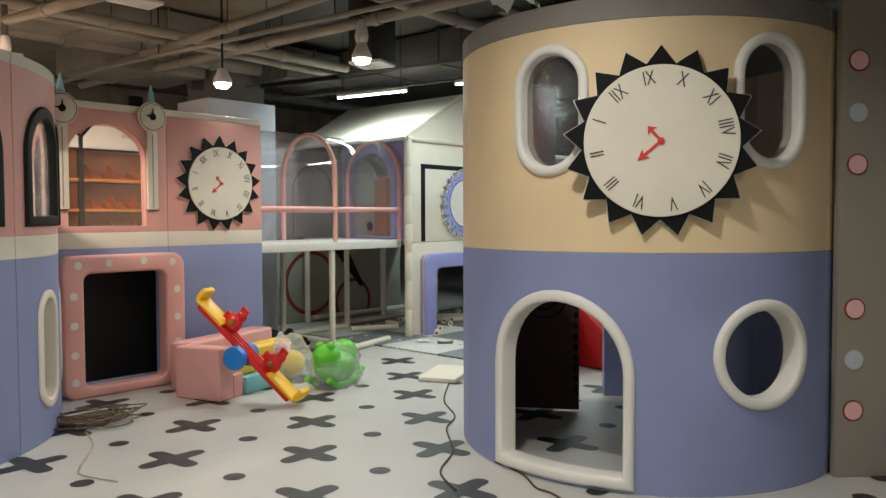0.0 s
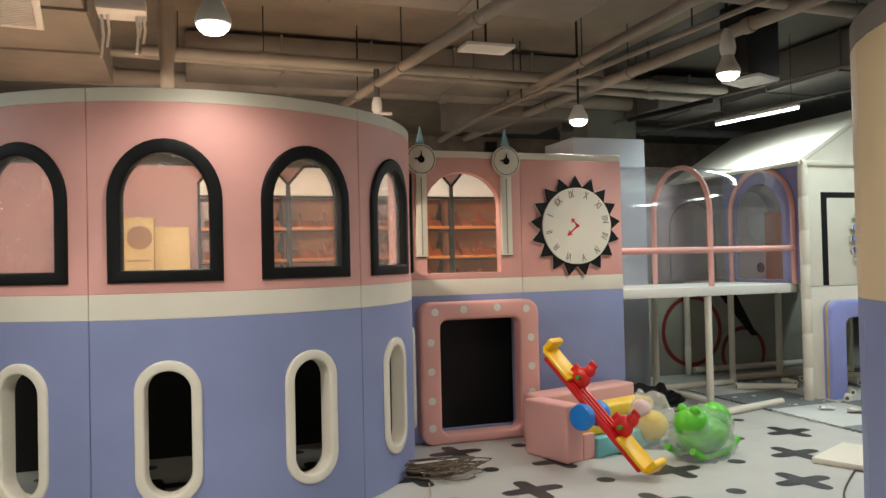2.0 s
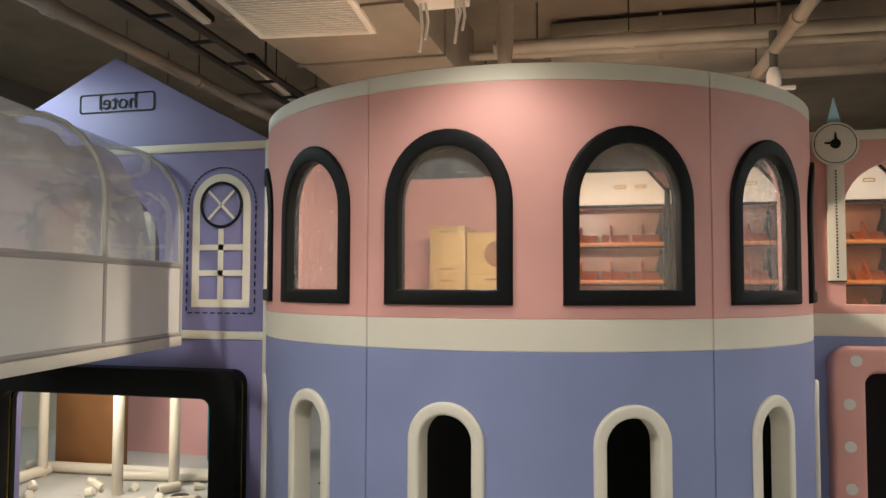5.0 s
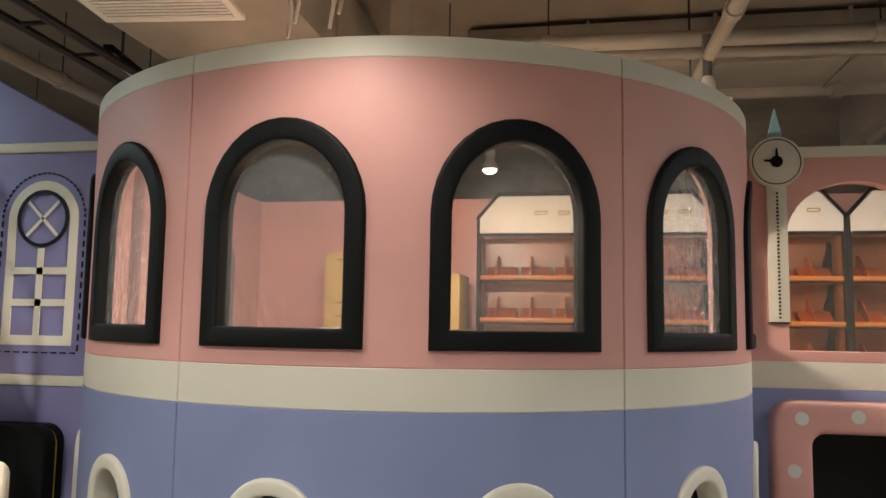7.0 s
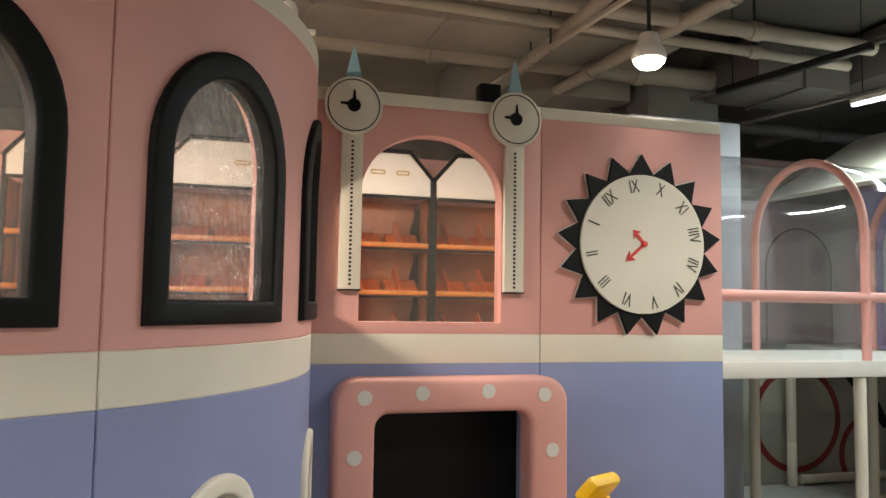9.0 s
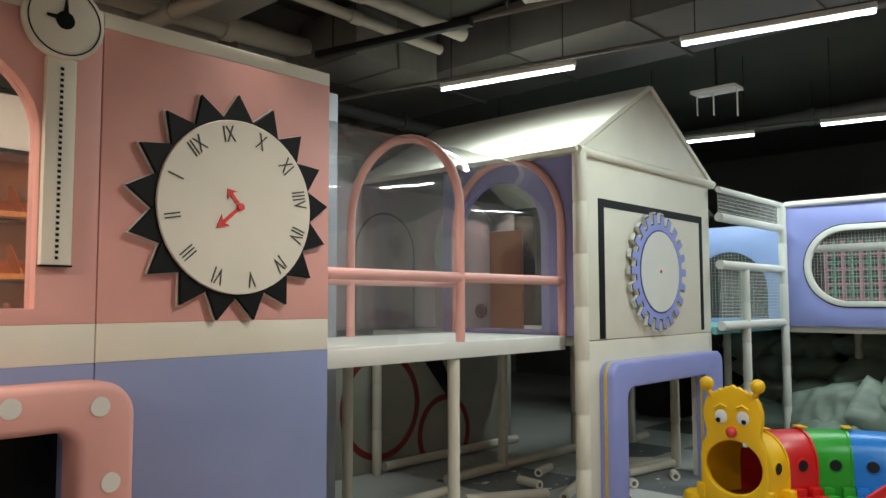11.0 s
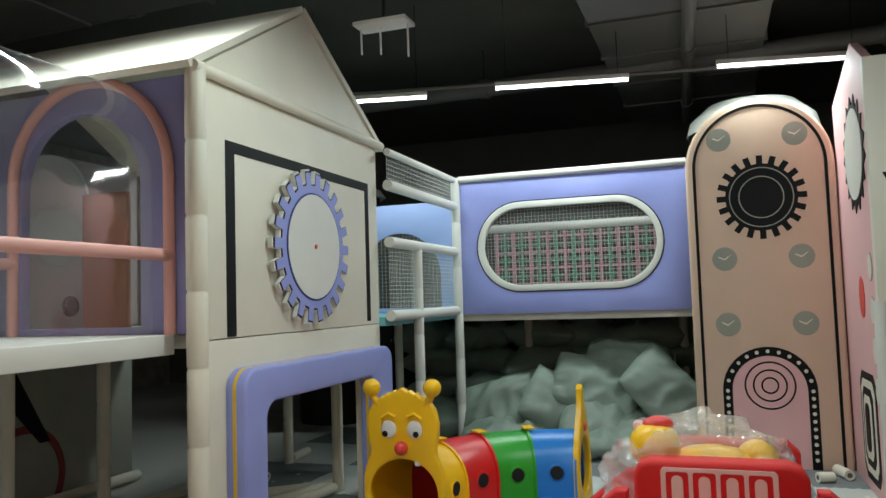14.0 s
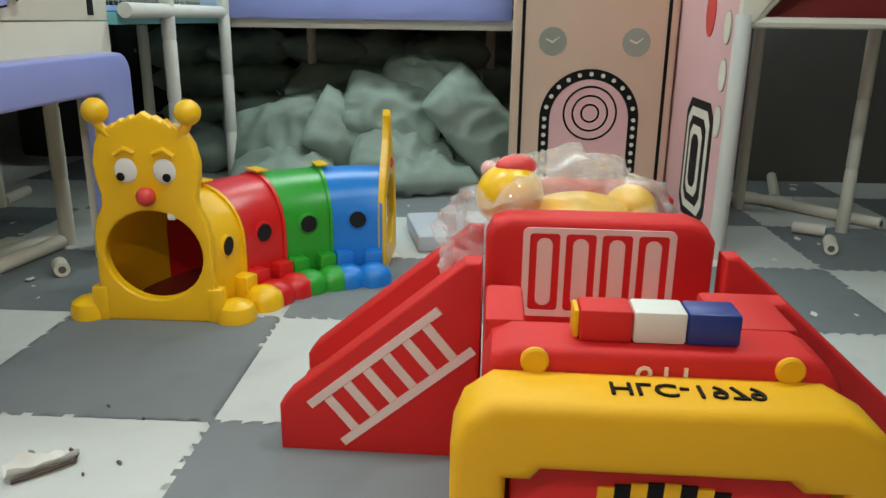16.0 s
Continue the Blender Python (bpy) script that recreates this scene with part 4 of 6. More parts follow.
for i in range(24):
    part("strap", box(i * 0.1, 0, 0, i * 0.1 + 0.035, 0.012, 1.0), PLAID_GREEN if i % 2 else PLAID, plaid)
for i in range(11):
    part("strap", box(0, 0.015, i * 0.09, 2.3, 0.027, i * 0.09 + 0.03), PLAID if i % 2 else PLAID_GREEN, plaid)
solo("deck_slab", box(8.65, -2.2, 1.28, 10.6, 0.15, 1.35), CREAM, pose(0, 0, 0), "padded deck behind the oval panel", "deck", kind="structure")
for x, y in ((9.9, -0.3), (9.9, -2.0), (8.9, 0.9), (7.6, 1.5)):
    p = thing("padded_post", pose(x, y, 0), "pale foam padded steel post", "post", "padded posts")
    padded_post(p, 0, 0, 0, 1.27, 0.045)


# ---- tall round-headed board ----
tall = thing("round_headed_board", pose(8.18, -2.14, 0, 0, 0, -90), "tall peach round-headed board with gears and dial prints", "play panel")
W = 1.18
part("board", slab([arch(0, 0, W, 3.13)], 0.12, 0.03, 3), PANEL_BEIGE, tall)
part("border_line", slab([arch(0.06, 0.0, W - 0.06, 3.07, 30), arch(0.085, -0.001, W - 0.085, 3.045, 30)][:1] + [[(0.085, 0.02)] + [(W - 0.085, 0.02)] + arch(0.085, 0, W - 0.085, 3.045, 30)[2:]], 0.004, front=-0.005), BLACK, tall, "black border line")
part("gear_print", slab([gear_loop(0.285, 0.355, 20)], 0.004, front=-0.005), BLACK, tall, "black toothed wheel", m=pose(0.6, 0, 2.275))
for r in (0.255, 0.18):
    part("gear_ring", slab([oval(0, 0, r, r), oval(0, 0, r - 0.009, r - 0.009)], 0.003, front=-0.009), CLOCK_GREY, tall, m=pose(0.6, 0, 2.275))
for x in (0.285, 0.885):
    for z in (2.79, 1.765, 1.21):
        part("dial_print", slab([oval(x, z, 0.1, 0.1)], 0.003, front=-0.004), CLOCK_GREY, tall)
        part("dial_hand", slab([[(x - 0.05, z + 0.012), (x, z - 0.012), (x + 0.05, z + 0.03), (x + 0.05, z + 0.036), (x, z + 0.002), (x - 0.05, z + 0.022)]], 0.003, front=-0.0075), CREAM, tall)
part("arch_band", slab([arch(0.215, 0.0, 0.945, 1.02, 24), [(0.29, 0.02), (0.87, 0.02)] + arch(0.29, 0, 0.87, 0.945, 24)[2:]], 0.004, front=-0.005), BLACK, tall)
part("arch_field", slab([arch(0.292, 0.0, 0.868, 0.943, 24)], 0.003, front=-0.004), PANEL_PINK, tall, "rose arched field")
pts = [(0.2525, 0.1 + 0.062 * i) for i in range(9)] + [(0.58 + 0.3275 * math.cos(math.pi * (1 - i / 12)), 0.655 + 0.3275 * math.sin(math.pi * (1 - i / 12))) for i in range(13)] + [(0.9075, 0.1 + 0.062 * i) for i in range(9)]
for x, z in pts:
    part("bulb_print", slab([oval(x, z, 0.016, 0.016, 10)], 0.003, front=-0.0085), CREAM, tall)
for r in (0.2, 0.135, 0.07):
    part("target_ring", slab([oval(0.585, 0.7, r, r), oval(0.585, 0.7, r - 0.014, r - 0.014)], 0.003, front=-0.008), BLACK, tall)
silo = thing("domed_turret", pose(9.1, -2.75, 0), "white and black banded domed turret behind the board", "play tower")
part("drum", lathe([(0.55, 0), (0.55, 2.85)], 28), WHITE, silo)
part("dark_band", lathe([(0.58, 2.85), (0.58, 3.0)], 28), BLACK, silo)
part("dome", lathe([(0.6, 3.0), (0.57, 3.12), (0.4, 3.27), (0.15, 3.33), (0.02, 3.34)], 28), WHITE, silo, "white faceted dome")
silo2 = thing("domed_turret", pose(10.2, 2.3, 0), "white and black banded domed turret beyond the net bay", "play tower")
part("drum", lathe([(0.5, 0), (0.5, 2.75)], 10), DARK, silo2)
part("dark_band", lathe([(0.6, 2.75), (0.6, 2.84)], 10), BLACK, silo2)
part("dome", lathe([(0.68, 2.84), (0.6, 2.95), (0.4, 3.0)], 10), WHITE, silo2)
part("cap", lathe([(0.4, 3.0), (0.3, 3.06)], 10), BLACK, silo2)


# ---- rose side panel and star board ----
rose = thing("rose_panel", pose(6.83, -3.33, 0, 0, 0, 180), "rose padded side panel with printed dials and frame", "play panel")
part("board", slab([[(-1.42, 0.0), (-0.03, 0.0), (-0.03, 3.0), (-0.5, 3.25), (-1.42, 3.0)]], 0.06, 0.01), PANEL_PINK, rose)
pts = []
for i in range(17):
    a = 2 * math.pi * i / 17
    pts += [(0.35 * math.cos(a), 0.35 * math.sin(a)), (0.43 * math.cos(a + math.pi / 17), 0.43 * math.sin(a + math.pi / 17))]
part("sun_print", slab([pts], 0.006, front=-0.008), BLACK, rose, m=pose(-0.56, 0, 2.45))
part("dial", slab([oval(0, 0, 0.33, 0.33)], 0.004, front=-0.013), WHITE, rose, m=pose(-0.56, 0, 2.45))
for x, z in ((-0.25, 1.63), (-0.25, 1.33), (-0.25, 1.06), (-0.25, 0.79)):
    part("oval_edge", slab([oval(x, z, 0.068, 0.098, 24)], 0.003, front=-0.004), CLOCK_GREY, rose)
    part("oval_print", slab([oval(x, z, 0.06, 0.09, 24)], 0.004, front=-0.008), CREAM, rose)
part("red_oval", slab([oval(-0.62, 1.42, 0.1, 0.15, 28)], 0.004, front=-0.005), CLOCK_RED, rose)
for k, mat in enumerate((BLACK, CREAM, BLACK, CREAM, BLACK)):
    e = k * 0.055
    part("frame_print", slab([round_rect(-0.93 + e, 0.1 + e, -0.33 - e, 0.88 - e, 0.09 - k * 0.012, 1)], 0.003, front=-0.004 - 0.0035 * k), mat, rose)
star_board = thing("star_board", pose(6.8, -3.36, 0, 0, 0, -90), "cream padded board with black stars over an arched opening", "play panel")
part("post", lathe([(0.04, 0), (0.045, 0.01), (0.045, 1.4)], 12), WHITE, star_board, "white padded post", m=pose(-0.03, 0.03, 0))
board = [(-0.05, 1.36), (0.02, 1.36), (0.12, 1.5), (0.3, 1.6), (0.5, 1.64), (0.75, 1.64), (1.0, 1.55), (1.15, 1.36), (2.2, 1.36), (2.2, 3.0), (-0.05, 3.0)]
part("board", slab([board, oval(0.42, 2.6, 0.14, 0.22, 24)], 0.06, 0.008), CREAM, star_board)
pts = [(0.08 * k * math.cos(a), 0.26 * k * math.sin(a)) for i in range(5) for k, a in ((1, math.pi / 2 + 2 * math.pi * i / 5), (0.38, math.pi / 2 + 2 * math.pi * (i + 0.5) / 5))]
part("star_print", slab([pts], 0.005, front=-0.006), BLACK, star_board, "black star", m=pose(0.1, 0, 2.15))
part("red_awning", slab([[(0.02, 1.37), (1.15, 1.37), (1.0, 1.55), (0.75, 1.66), (0.5, 1.66), (0.3, 1.62), (0.12, 1.52)]], 0.04, front=0.12), RED_DARK, star_board, "dark red arched infill")
part("awning_edge", tube([(0.02, 0.05, 1.36), (0.14, 0.05, 1.5), (0.32, 0.05, 1.6), (0.52, 0.05, 1.64), (0.75, 0.05, 1.63)], 0.03, 8), CREAM, star_board)
part("lower_rail", tube([(-0.03, 0.05, 1.36), (2.2, 0.05, 1.36)], 0.03, 8), CREAM, star_board)
for x, y in ((0.5, 1.3), (1.0, 0.7)):
    padded_post(star_board, x, y, 0, 1.35, 0.04)
# shade under the decks is put into these two dark boards
solo("shade_partition", box(9.2, -6.0, 0, 9.25, -3.4, 2.6), HALL_WALL, pose(0, 0, 0), "board coloured dark grey for the shade under the play deck", "wall", kind="structure")
solo("shade_partition", box(10.6, -2.2, 0, 10.65, 2.4, 1.27), DARK, pose(0, 0, 0), "black rear board standing for shade under the play deck", "wall", kind="structure")

# ---- dotted grey panel beside the buff tower ----
dotted = thing("dotted_board", pose(2.2, -5.86, 0, 0, 0, -45), "tall grey-beige board with printed round dots", "play panel")
part("board", slab([[(0, 0), (1.6, 0), (1.6, 3.3), (0.0, 3.3)]], 0.06, 0.01), GREY_BOARD, dotted)
for k, z in enumerate((0.43, 0.755, 1.08, 1.99, 2.312, 2.637)):
    part("dot_edge", slab([oval(0.11, z, 0.068, 0.068, 24)], 0.003, front=-0.004), RED_DARK if k % 3 != 1 else CLOCK_GREY, dotted)
    part("dot_print", slab([oval(0.11, z, 0.058, 0.058, 24)], 0.003, front=-0.0075), PANEL_PINK if k % 3 != 1 else COLUMN, dotted)
part("purple_field", slab([[(0.33, 0.2), (1.4, 0.2), (1.4, 2.9), (0.33, 2.9)]], 0.003, front=-0.004), PURPLE, dotted)
part("arch_line", slab([arch(0.3, 2.92, 1.4, 3.25), arch(0.34, 2.925, 1.36, 3.2)], 0.003, front=-0.004), BLACK, dotted)


# ---- foam mats ----
mats = thing("foam_mat_floor", pose(0, 0, 0), "grey and pale interlocking foam mats", "floor mat", kind="structure")


def mat_mesh(mat):
    S, n, d = 0.96, 26, 0.011
    pts = []
    for side in range(4):
        for k in range(n):
            s = S / n
            o = d if k % 2 else -d
            if side == 0:
                pts += [(k * s, o), ((k + 1) * s, o)]
            elif side == 1:
                pts += [(S + o, k * s), (S + o, (k + 1) * s)]
            elif side == 2:
                j = n - 1 - k
                o = d if j % 2 else -d
                pts += [((j + 1) * s, S + o), (j * s, S + o)]
            else:
                j = n - 1 - k
                o = d if j % 2 else -d
                pts += [(o, (j + 1) * s), (o, j * s)]
    bm = bmesh.new()
    top = [bm.verts.new((x, y, 0.02)) for x, y in pts]
    bot = [bm.verts.new((x, y, 0.001)) for x, y in pts]
    bm.faces.new(top)
    for i in range(len(pts)):
        bm.faces.new((top[i - 1], top[i], bot[i], bot[i - 1]))
    bmesh.ops.triangulate(bm, faces=[f for f in bm.faces if len(f.verts) > 4])
    bmesh.ops.recalc_face_normals(bm, faces=bm.faces)
    return mesh_of("foam_mat", bm, mat)


MG, MW = mat_mesh(MAT_GREY), mat_mesh(MAT_WHITE)
rng = random.Random(3)
for i in range(0, 7):
    for j in range(-6, 3):
        x, y = 3.77 + 0.96 * i, -1.01 + 0.96 * j
        if x < 3.8 and y < -2.5:
            continue
        ob = new("foam_mat", MG if (i + j) % 2 else MW)
        ob.parent, ob.location = mats, (x, y, rng.uniform(0, 0.002))


# ---- padded sofa, seesaw, bagged toys by the play wall ----
sofa = thing("toddler_sofa", pose(0.735, -1.11, 0, 0, 0, 17), "pink turquoise and yellow padded toddler sofa against the play wall", "sofa")
part("end_block", box(0.181, -0.02, 0, 0.32, 0.5, 0.22, 0.02), PINK, sofa, "pink padded base block")
part("arm", box(-0.02, -0.02, 0, 0.18, 0.5, 0.48, 0.02, 3), PINK, sofa, "pink padded arm block")
part("backrest", box(0.2, 0.5, 0, 1.45, 0.78, 0.47, 0.03, 3), PINK, sofa, "pink padded backrest")
part("seat", box(0.322, -0.05, 0, 1.15, 0.5, 0.17, 0.02), TURQ, sofa, "turquoise padded seat")
part("bolster", box(0.2, 0.1, 0.275, 1.25, 0.32, 0.4, 0.03, 3), SOFT_YELLOW, sofa, "yellow padded bolster")
part("bolster_end", box(0.17, 0.02, 0.175, 0.6, 0.3, 0.272, 0.02, 3), SOFT_YELLOW, sofa)

see = thing("seesaw", pose(0.9, -1.3, 0, 0, 0, -63), "red and yellow plastic seesaw with red bird handles", "seesaw")
SA = radians(-43)


def see_pt(s, h):
    return (s * math.cos(SA) - h * math.sin(SA), 0, 0.47 + s * math.sin(SA) + h * math.cos(SA))


def see_bar(y0, y1, s0, s1, h0, h1, bevel=0.012):
    bm = box(s0, y0, h0, s1, y1, h1, bevel, 2)
    bmesh.ops.transform(bm, matrix=Matrix.Translation((0, 0, 0.47)) @ Matrix.Rotation(-SA, 4, "Y"), verts=bm.verts)
    return bm


part("beam", see_bar(-0.075, 0.075, -0.6, 0.6, -0.03, 0.02), RED, see, "red moulded beam")
for y in (-0.045, 0.0, 0.045):
    part("beam_rib", see_bar(y - 0.01, y + 0.01, -0.28, 0.28, 0.02, 0.035, 0.004), RED, see)
for s0, s1 in ((-0.64, -0.3), (0.3, 0.64)):
    part("seat", see_bar(-0.1, 0.1, s0, s1, 0.02, 0.055, 0.015), SUN, see, "yellow seat")
    e = s0 if s0 < 0 else s1
    part("seat_back", see_bar(-0.09, 0.09, e - 0.03, e + 0.03, 0.03, 0.16, 0.025), SUN, see, "upturned yellow seat end")
for s in (-0.26, 0.26):
    bm = sphere(s, 0, 0.1, 0.085, 0.045, 0.095, 14)
    sphere(s + 0.02, 0, 0.2, 0.05, 0.032, 0.06, 12, bm)
    box(s - 0.03, -0.01, 0.235, s + 0.05, 0.01, 0.285, 0.008, 2, bm)
    box(s - 0.12, -0.01, 0.07, s - 0.05, 0.01, 0.15, 0.008, 2, bm)
    bmesh.ops.transform(bm, matrix=Matrix.Translation((0, 0, 0.47)) @ Matrix.Rotation(-SA, 4, "Y"), verts=bm.verts)
    part("bird_handle", bm, RED, see, "red bird shaped handle")
    bm = tube([(s, -0.08, 0.11), (s, 0.08, 0.11)], 0.016, 10)
    bmesh.ops.transform(bm, matrix=Matrix.Translation((0, 0, 0.47)) @ Matrix.Rotation(-SA, 4, "Y"), verts=bm.verts)
    part("grip_bar", bm, GREEN, see)
for y in (-0.11, 0.11):
    part("pivot_wheel", lathe([(0.05, -0.045), (0.1, -0.04), (0.112, 0), (0.1, 0.04), (0.05, 0.045)], 20), SKY, see, "blue pivot block", m=pose(-0.05, y, 0.42, 90))


def bag_mesh(rx, ry, rz, seed, peak):
    bm = bmesh.new()
    bmesh.ops.create_icosphere(bm, subdivisions=5, radius=1)
    for v in bm.verts:
        n = noise.noise(v.co * 2.2 + Vector((seed, 0, 0))) * 0.18 + abs(noise.noise(v.co * 4.0 + Vector((0, seed, 0)))) * 0.22 + abs(noise.noise(v.co * 9 + Vector((seed, seed, 0)))) * 0.09 - 0.04
        v.co *= 1 + n
        z = max(v.co.z, -0.55)
        if z > 0.7:
            z = 0.7 + (z - 0.7) * peak
        v.co = (v.co.x * rx, v.co.y * ry, (z + 0.55) * rz)
    return bm


bagged = thing("bagged_rocker", pose(1.9, -1.35, 0.0, 0, 0, 20), "lime green plastic rocking toy wrapped in a clear bag", "ride-on toy")
bm = sphere(0, 0, 0.19, 0.29, 0.19, 0.16)
sphere(-0.17, 0, 0.31, 0.15, 0.14, 0.13, bm=bm)
sphere(0.17, 0, 0.29, 0.14, 0.15, 0.15, bm=bm)
sphere(-0.2, 0.06, 0.42, 0.045, bm=bm)
sphere(-0.2, -0.06, 0.42, 0.045, bm=bm)
part("frog_body", bm, GREEN_TOY, bagged)
for y in (-0.12, 0.12):
    part("rocker", tube([(-0.34, y, 0.12), (-0.2, y, 0.045), (0, y, 0.035), (0.2, y, 0.045), (0.34, y, 0.12)], 0.03, 8), GREEN_TOY, bagged)
part("bag", bag_mesh(0.31, 0.22, 0.27, 1.3, 0.9), BAG_CLEAR, bagged, "clear plastic bag").visible_shadow = False
bagged2 = thing("bagged_rocker", pose(1.72, -0.85, 0.0, 0, 0, -10), "yellow plastic toy wrapped in a clear bag", "ride-on toy")
part("toy_body", sphere(0, 0, 0.18, 0.16, 0.13, 0.14), SOFT_YELLOW, bagged2)
part("toy_head", sphere(-0.08, 0, 0.34, 0.08, 0.07, 0.08), PANEL_PINK, bagged2)
part("bag", bag_mesh(0.22, 0.2, 0.3, 7.1, 1.2), BAG, bagged2, "clear plastic bag").visible_shadow = False


# ---- caterpillar tunnel ----
cat = thing("caterpillar_tunnel", pose(5.63, -0.48, 0.02), "yellow red green and blue plastic caterpillar crawl tunnel", "play tunnel")
CR = 0.98


def cat_pt(a, off, z):
    """a: degrees along the bend, off: to the outer side."""
    r = CR + off
    return Vector((r * math.sin(radians(a)), -CR + r * math.cos(radians(a)), z))


def arch_section(a0, a1, w, h, t, n=8):
    bm = bmesh.new()
    prof = []
    for ww, hh in ((w, h), (w - t, h - t)):
        row = [(-ww, 0.0), (-ww, hh - ww)] + [(-ww * math.cos(math.pi * i / 14), hh - ww + ww * math.sin(math.pi * i / 14)) for i in range(1, 14)] + [(ww, hh - ww), (ww, 0.0)]
        prof.append(row)
    loop = prof[0] + prof[1][::-1]
    rings = [[bm.verts.new(cat_pt(a, o, z)) for o, z in loop] for a in steps(a0, a1, n)]
    m = len(loop)
    for q, s in zip(rings, rings[1:]):
        for i in range(m):
            bm.faces.new((q[i], q[(i + 1) % m], s[(i + 1) % m], s[i]))
    half = m // 2
    for ring in (rings[0], rings[-1]):
        for i in range(half - 1):
            bm.faces.new((ring[i], ring[i + 1], ring[m - 2 - i], ring[m - 1 - i]))
    bmesh.ops.recalc_face_normals(bm, faces=bm.faces)
    return bm


for k, (mat, nm) in enumerate(((SUN, "yellow"), (RED, "red"), (GREEN, "green"), (SKY, "blue"))):
    a0, a1 = 2 + k * 21, 2 + (k + 1) * 21
    sec = part("tunnel_section", arch_section(a0, a1 - 0.4, 0.255, 0.55, 0.02), mat, cat, nm + " arched section")
    part("section_flange", arch_section(a1 - 1.4, a1 - 0.2, 0.268, 0.563, 0.03, 2), mat, sec)
    am = (a0 + a1) / 2
    for side in (-1, 1):
        c = cat_pt(am, side * 0.254, 0.31)
        yaw = -am + (180 if side < 0 else 0)
        part("porthole", lathe([(0.058, -0.006), (0.058, 0.004), (0.046, 0.009), (0.046, 0.006)], 18), mat, sec, m=Matrix.Translation(c) @ pose(0, 0, 0, 0, 0, yaw) @ pose(0, 0, 0, -90, 0, 0))
        part("porthole_dark", lathe([(0.045, 0.0), (0.045, 0.0075)], 18), DARK, sec, m=Matrix.Translation(c) @ pose(0, 0, 0, 0, 0, yaw) @ pose(0, 0, 0, -90, 0, 0))
        for af in (a0 + 4, a1 - 4):
            if k == 0 and af < 10 or side > 0 and af > 70:
                continue
            f = cat_pt(af, side * (0.36 if side > 0 else 0.39), 0)
            bm = lathe([(0.095, 0.0), (0.095, 0.04), (0.083, 0.075), (0.045, 0.1), (0.01, 0.105)], 18)
            part("foot", bm, mat, sec, m=Matrix.Translation(f))
            part("foot_bracket", box(-0.045, -0.045, 0.0, 0.045, 0.045, 0.15, 0.012), mat, sec, m=Matrix.Translation(cat_pt(af, side * 0.285, 0)) @ pose(0, 0, 0, 0, 0, -af))
    if k < 3:
        part("top_clip", box(-0.035, -0.06, 0, 0.035, 0.06, 0.012, 0.004), SUN, sec, m=Matrix.Translation(cat_pt(a1, 0, 0.566)) @ pose(0, 0, 0, 0, 0, -a1))


def face_loop(scale=1.0):
    half = [(0.265, 0.0), (0.265, 0.12), (0.262, 0.3), (0.262, 0.4), (0.245, 0.47), (0.215, 0.53), (0.21, 0.58), (0.228, 0.66), (0.232, 0.73), (0.215, 0.81), (0.185, 0.86)]
    crown = [(0.13, 0.895), (0.125, 0.885), (0.095, 0.915), (0.085, 0.905), (0.05, 0.93), (0.04, 0.92), (0.0, 0.945)]
    right = half + crown
    return [(x, z * scale) for x, z in right] + [(-x, z * scale) for x, z in right[-2::-1]]


head = part("face_plate", slab([face_loop(), oval(-0.0, 0.31, 0.22, 0.205, 36)], 0.05, 0.012, 3), SUN, cat, "yellow face plate with open mouth", m=pose(-0.03, 0, 0, 0, 0, -90))
part("mouth_floor", box(0.03, -0.2, 0.03, 0.9, 0.2, 0.04), RED_DARK, cat)
for s in (-1, 1):
    part("antenna", tube([(s * 0.15, 0.02, 0.84), (s * 0.185, 0.015, 0.88), (s * 0.2, 0.015, 0.91)], 0.022, 10), SUN, head)
    part("antenna_ball", sphere(s * 0.2, 0.015, 0.945, 0.056), SUN, head)
    part("eye_white", sphere(s * 0.085, -0.002, 0.695, 0.05, 0.008, 0.055), WHITE, head)
    part("pupil", sphere(s * 0.085 + (-0.022 if s < 0 else 0.01), -0.009, 0.668, 0.019, 0.006, 0.019), BLACK, head)
    part("brow", tube([(s * 0.13, -0.002, 0.76), (s * 0.085, -0.006, 0.79), (s * 0.04, -0.002, 0.77)], 0.012, 8), SUN, head)
    part("side_foot", lathe([(0.09, 0.0), (0.09, 0.035), (0.08, 0.07), (0.05, 0.09), (0.01, 0.095)], 18), SUN, head, m=pose(s * 0.34, 0.05, 0))
    part("side_bracket", box(s * 0.265 - 0.035, -0.008, 0, s * 0.265 + 0.035, 0.06, 0.16, 0.01), SUN, head)
part("nose", sphere(0, -0.02, 0.585, 0.042), CLOCK_RED, head, "red ball nose")
part("tooth", box(0.075, 0.0, 0.475, 0.115, 0.03, 0.515, 0.01), WHITE, head)
tail_loop = [(0.265, 0.0), (0.265, 0.3), (0.24, 0.45), (0.2, 0.53), (0.13, 0.62), (0.07, 0.7), (0.035, 0.78), (0.04, 0.83), (0.0, 0.86)]
tail = part("tail_plate", slab([tail_loop + [(-x, z) for x, z in tail_loop[-2::-1]], oval(0, 0.31, 0.2, 0.2, 32)], 0.04, 0.012, 3), SUN, cat, "yellow tail plate", m=Matrix.Translation(cat_pt(88, 0, 0)) @ pose(0, 0, 0, 0, 0, 0))
part("tail_spot", sphere(0, -0.002, 0.57, 0.03, 0.015, 0.03), CLOCK_RED, tail)


# ---- fire engine play slide ----
eng = thing("fire_engine_slide", pose(3.8, -2.0, 0.012, 0, 0, -1.3) @ pose(-3.8, 2.0, 0), "red and yellow padded fire engine play set with ladder slides", "play vehicle")
YC = -2.31


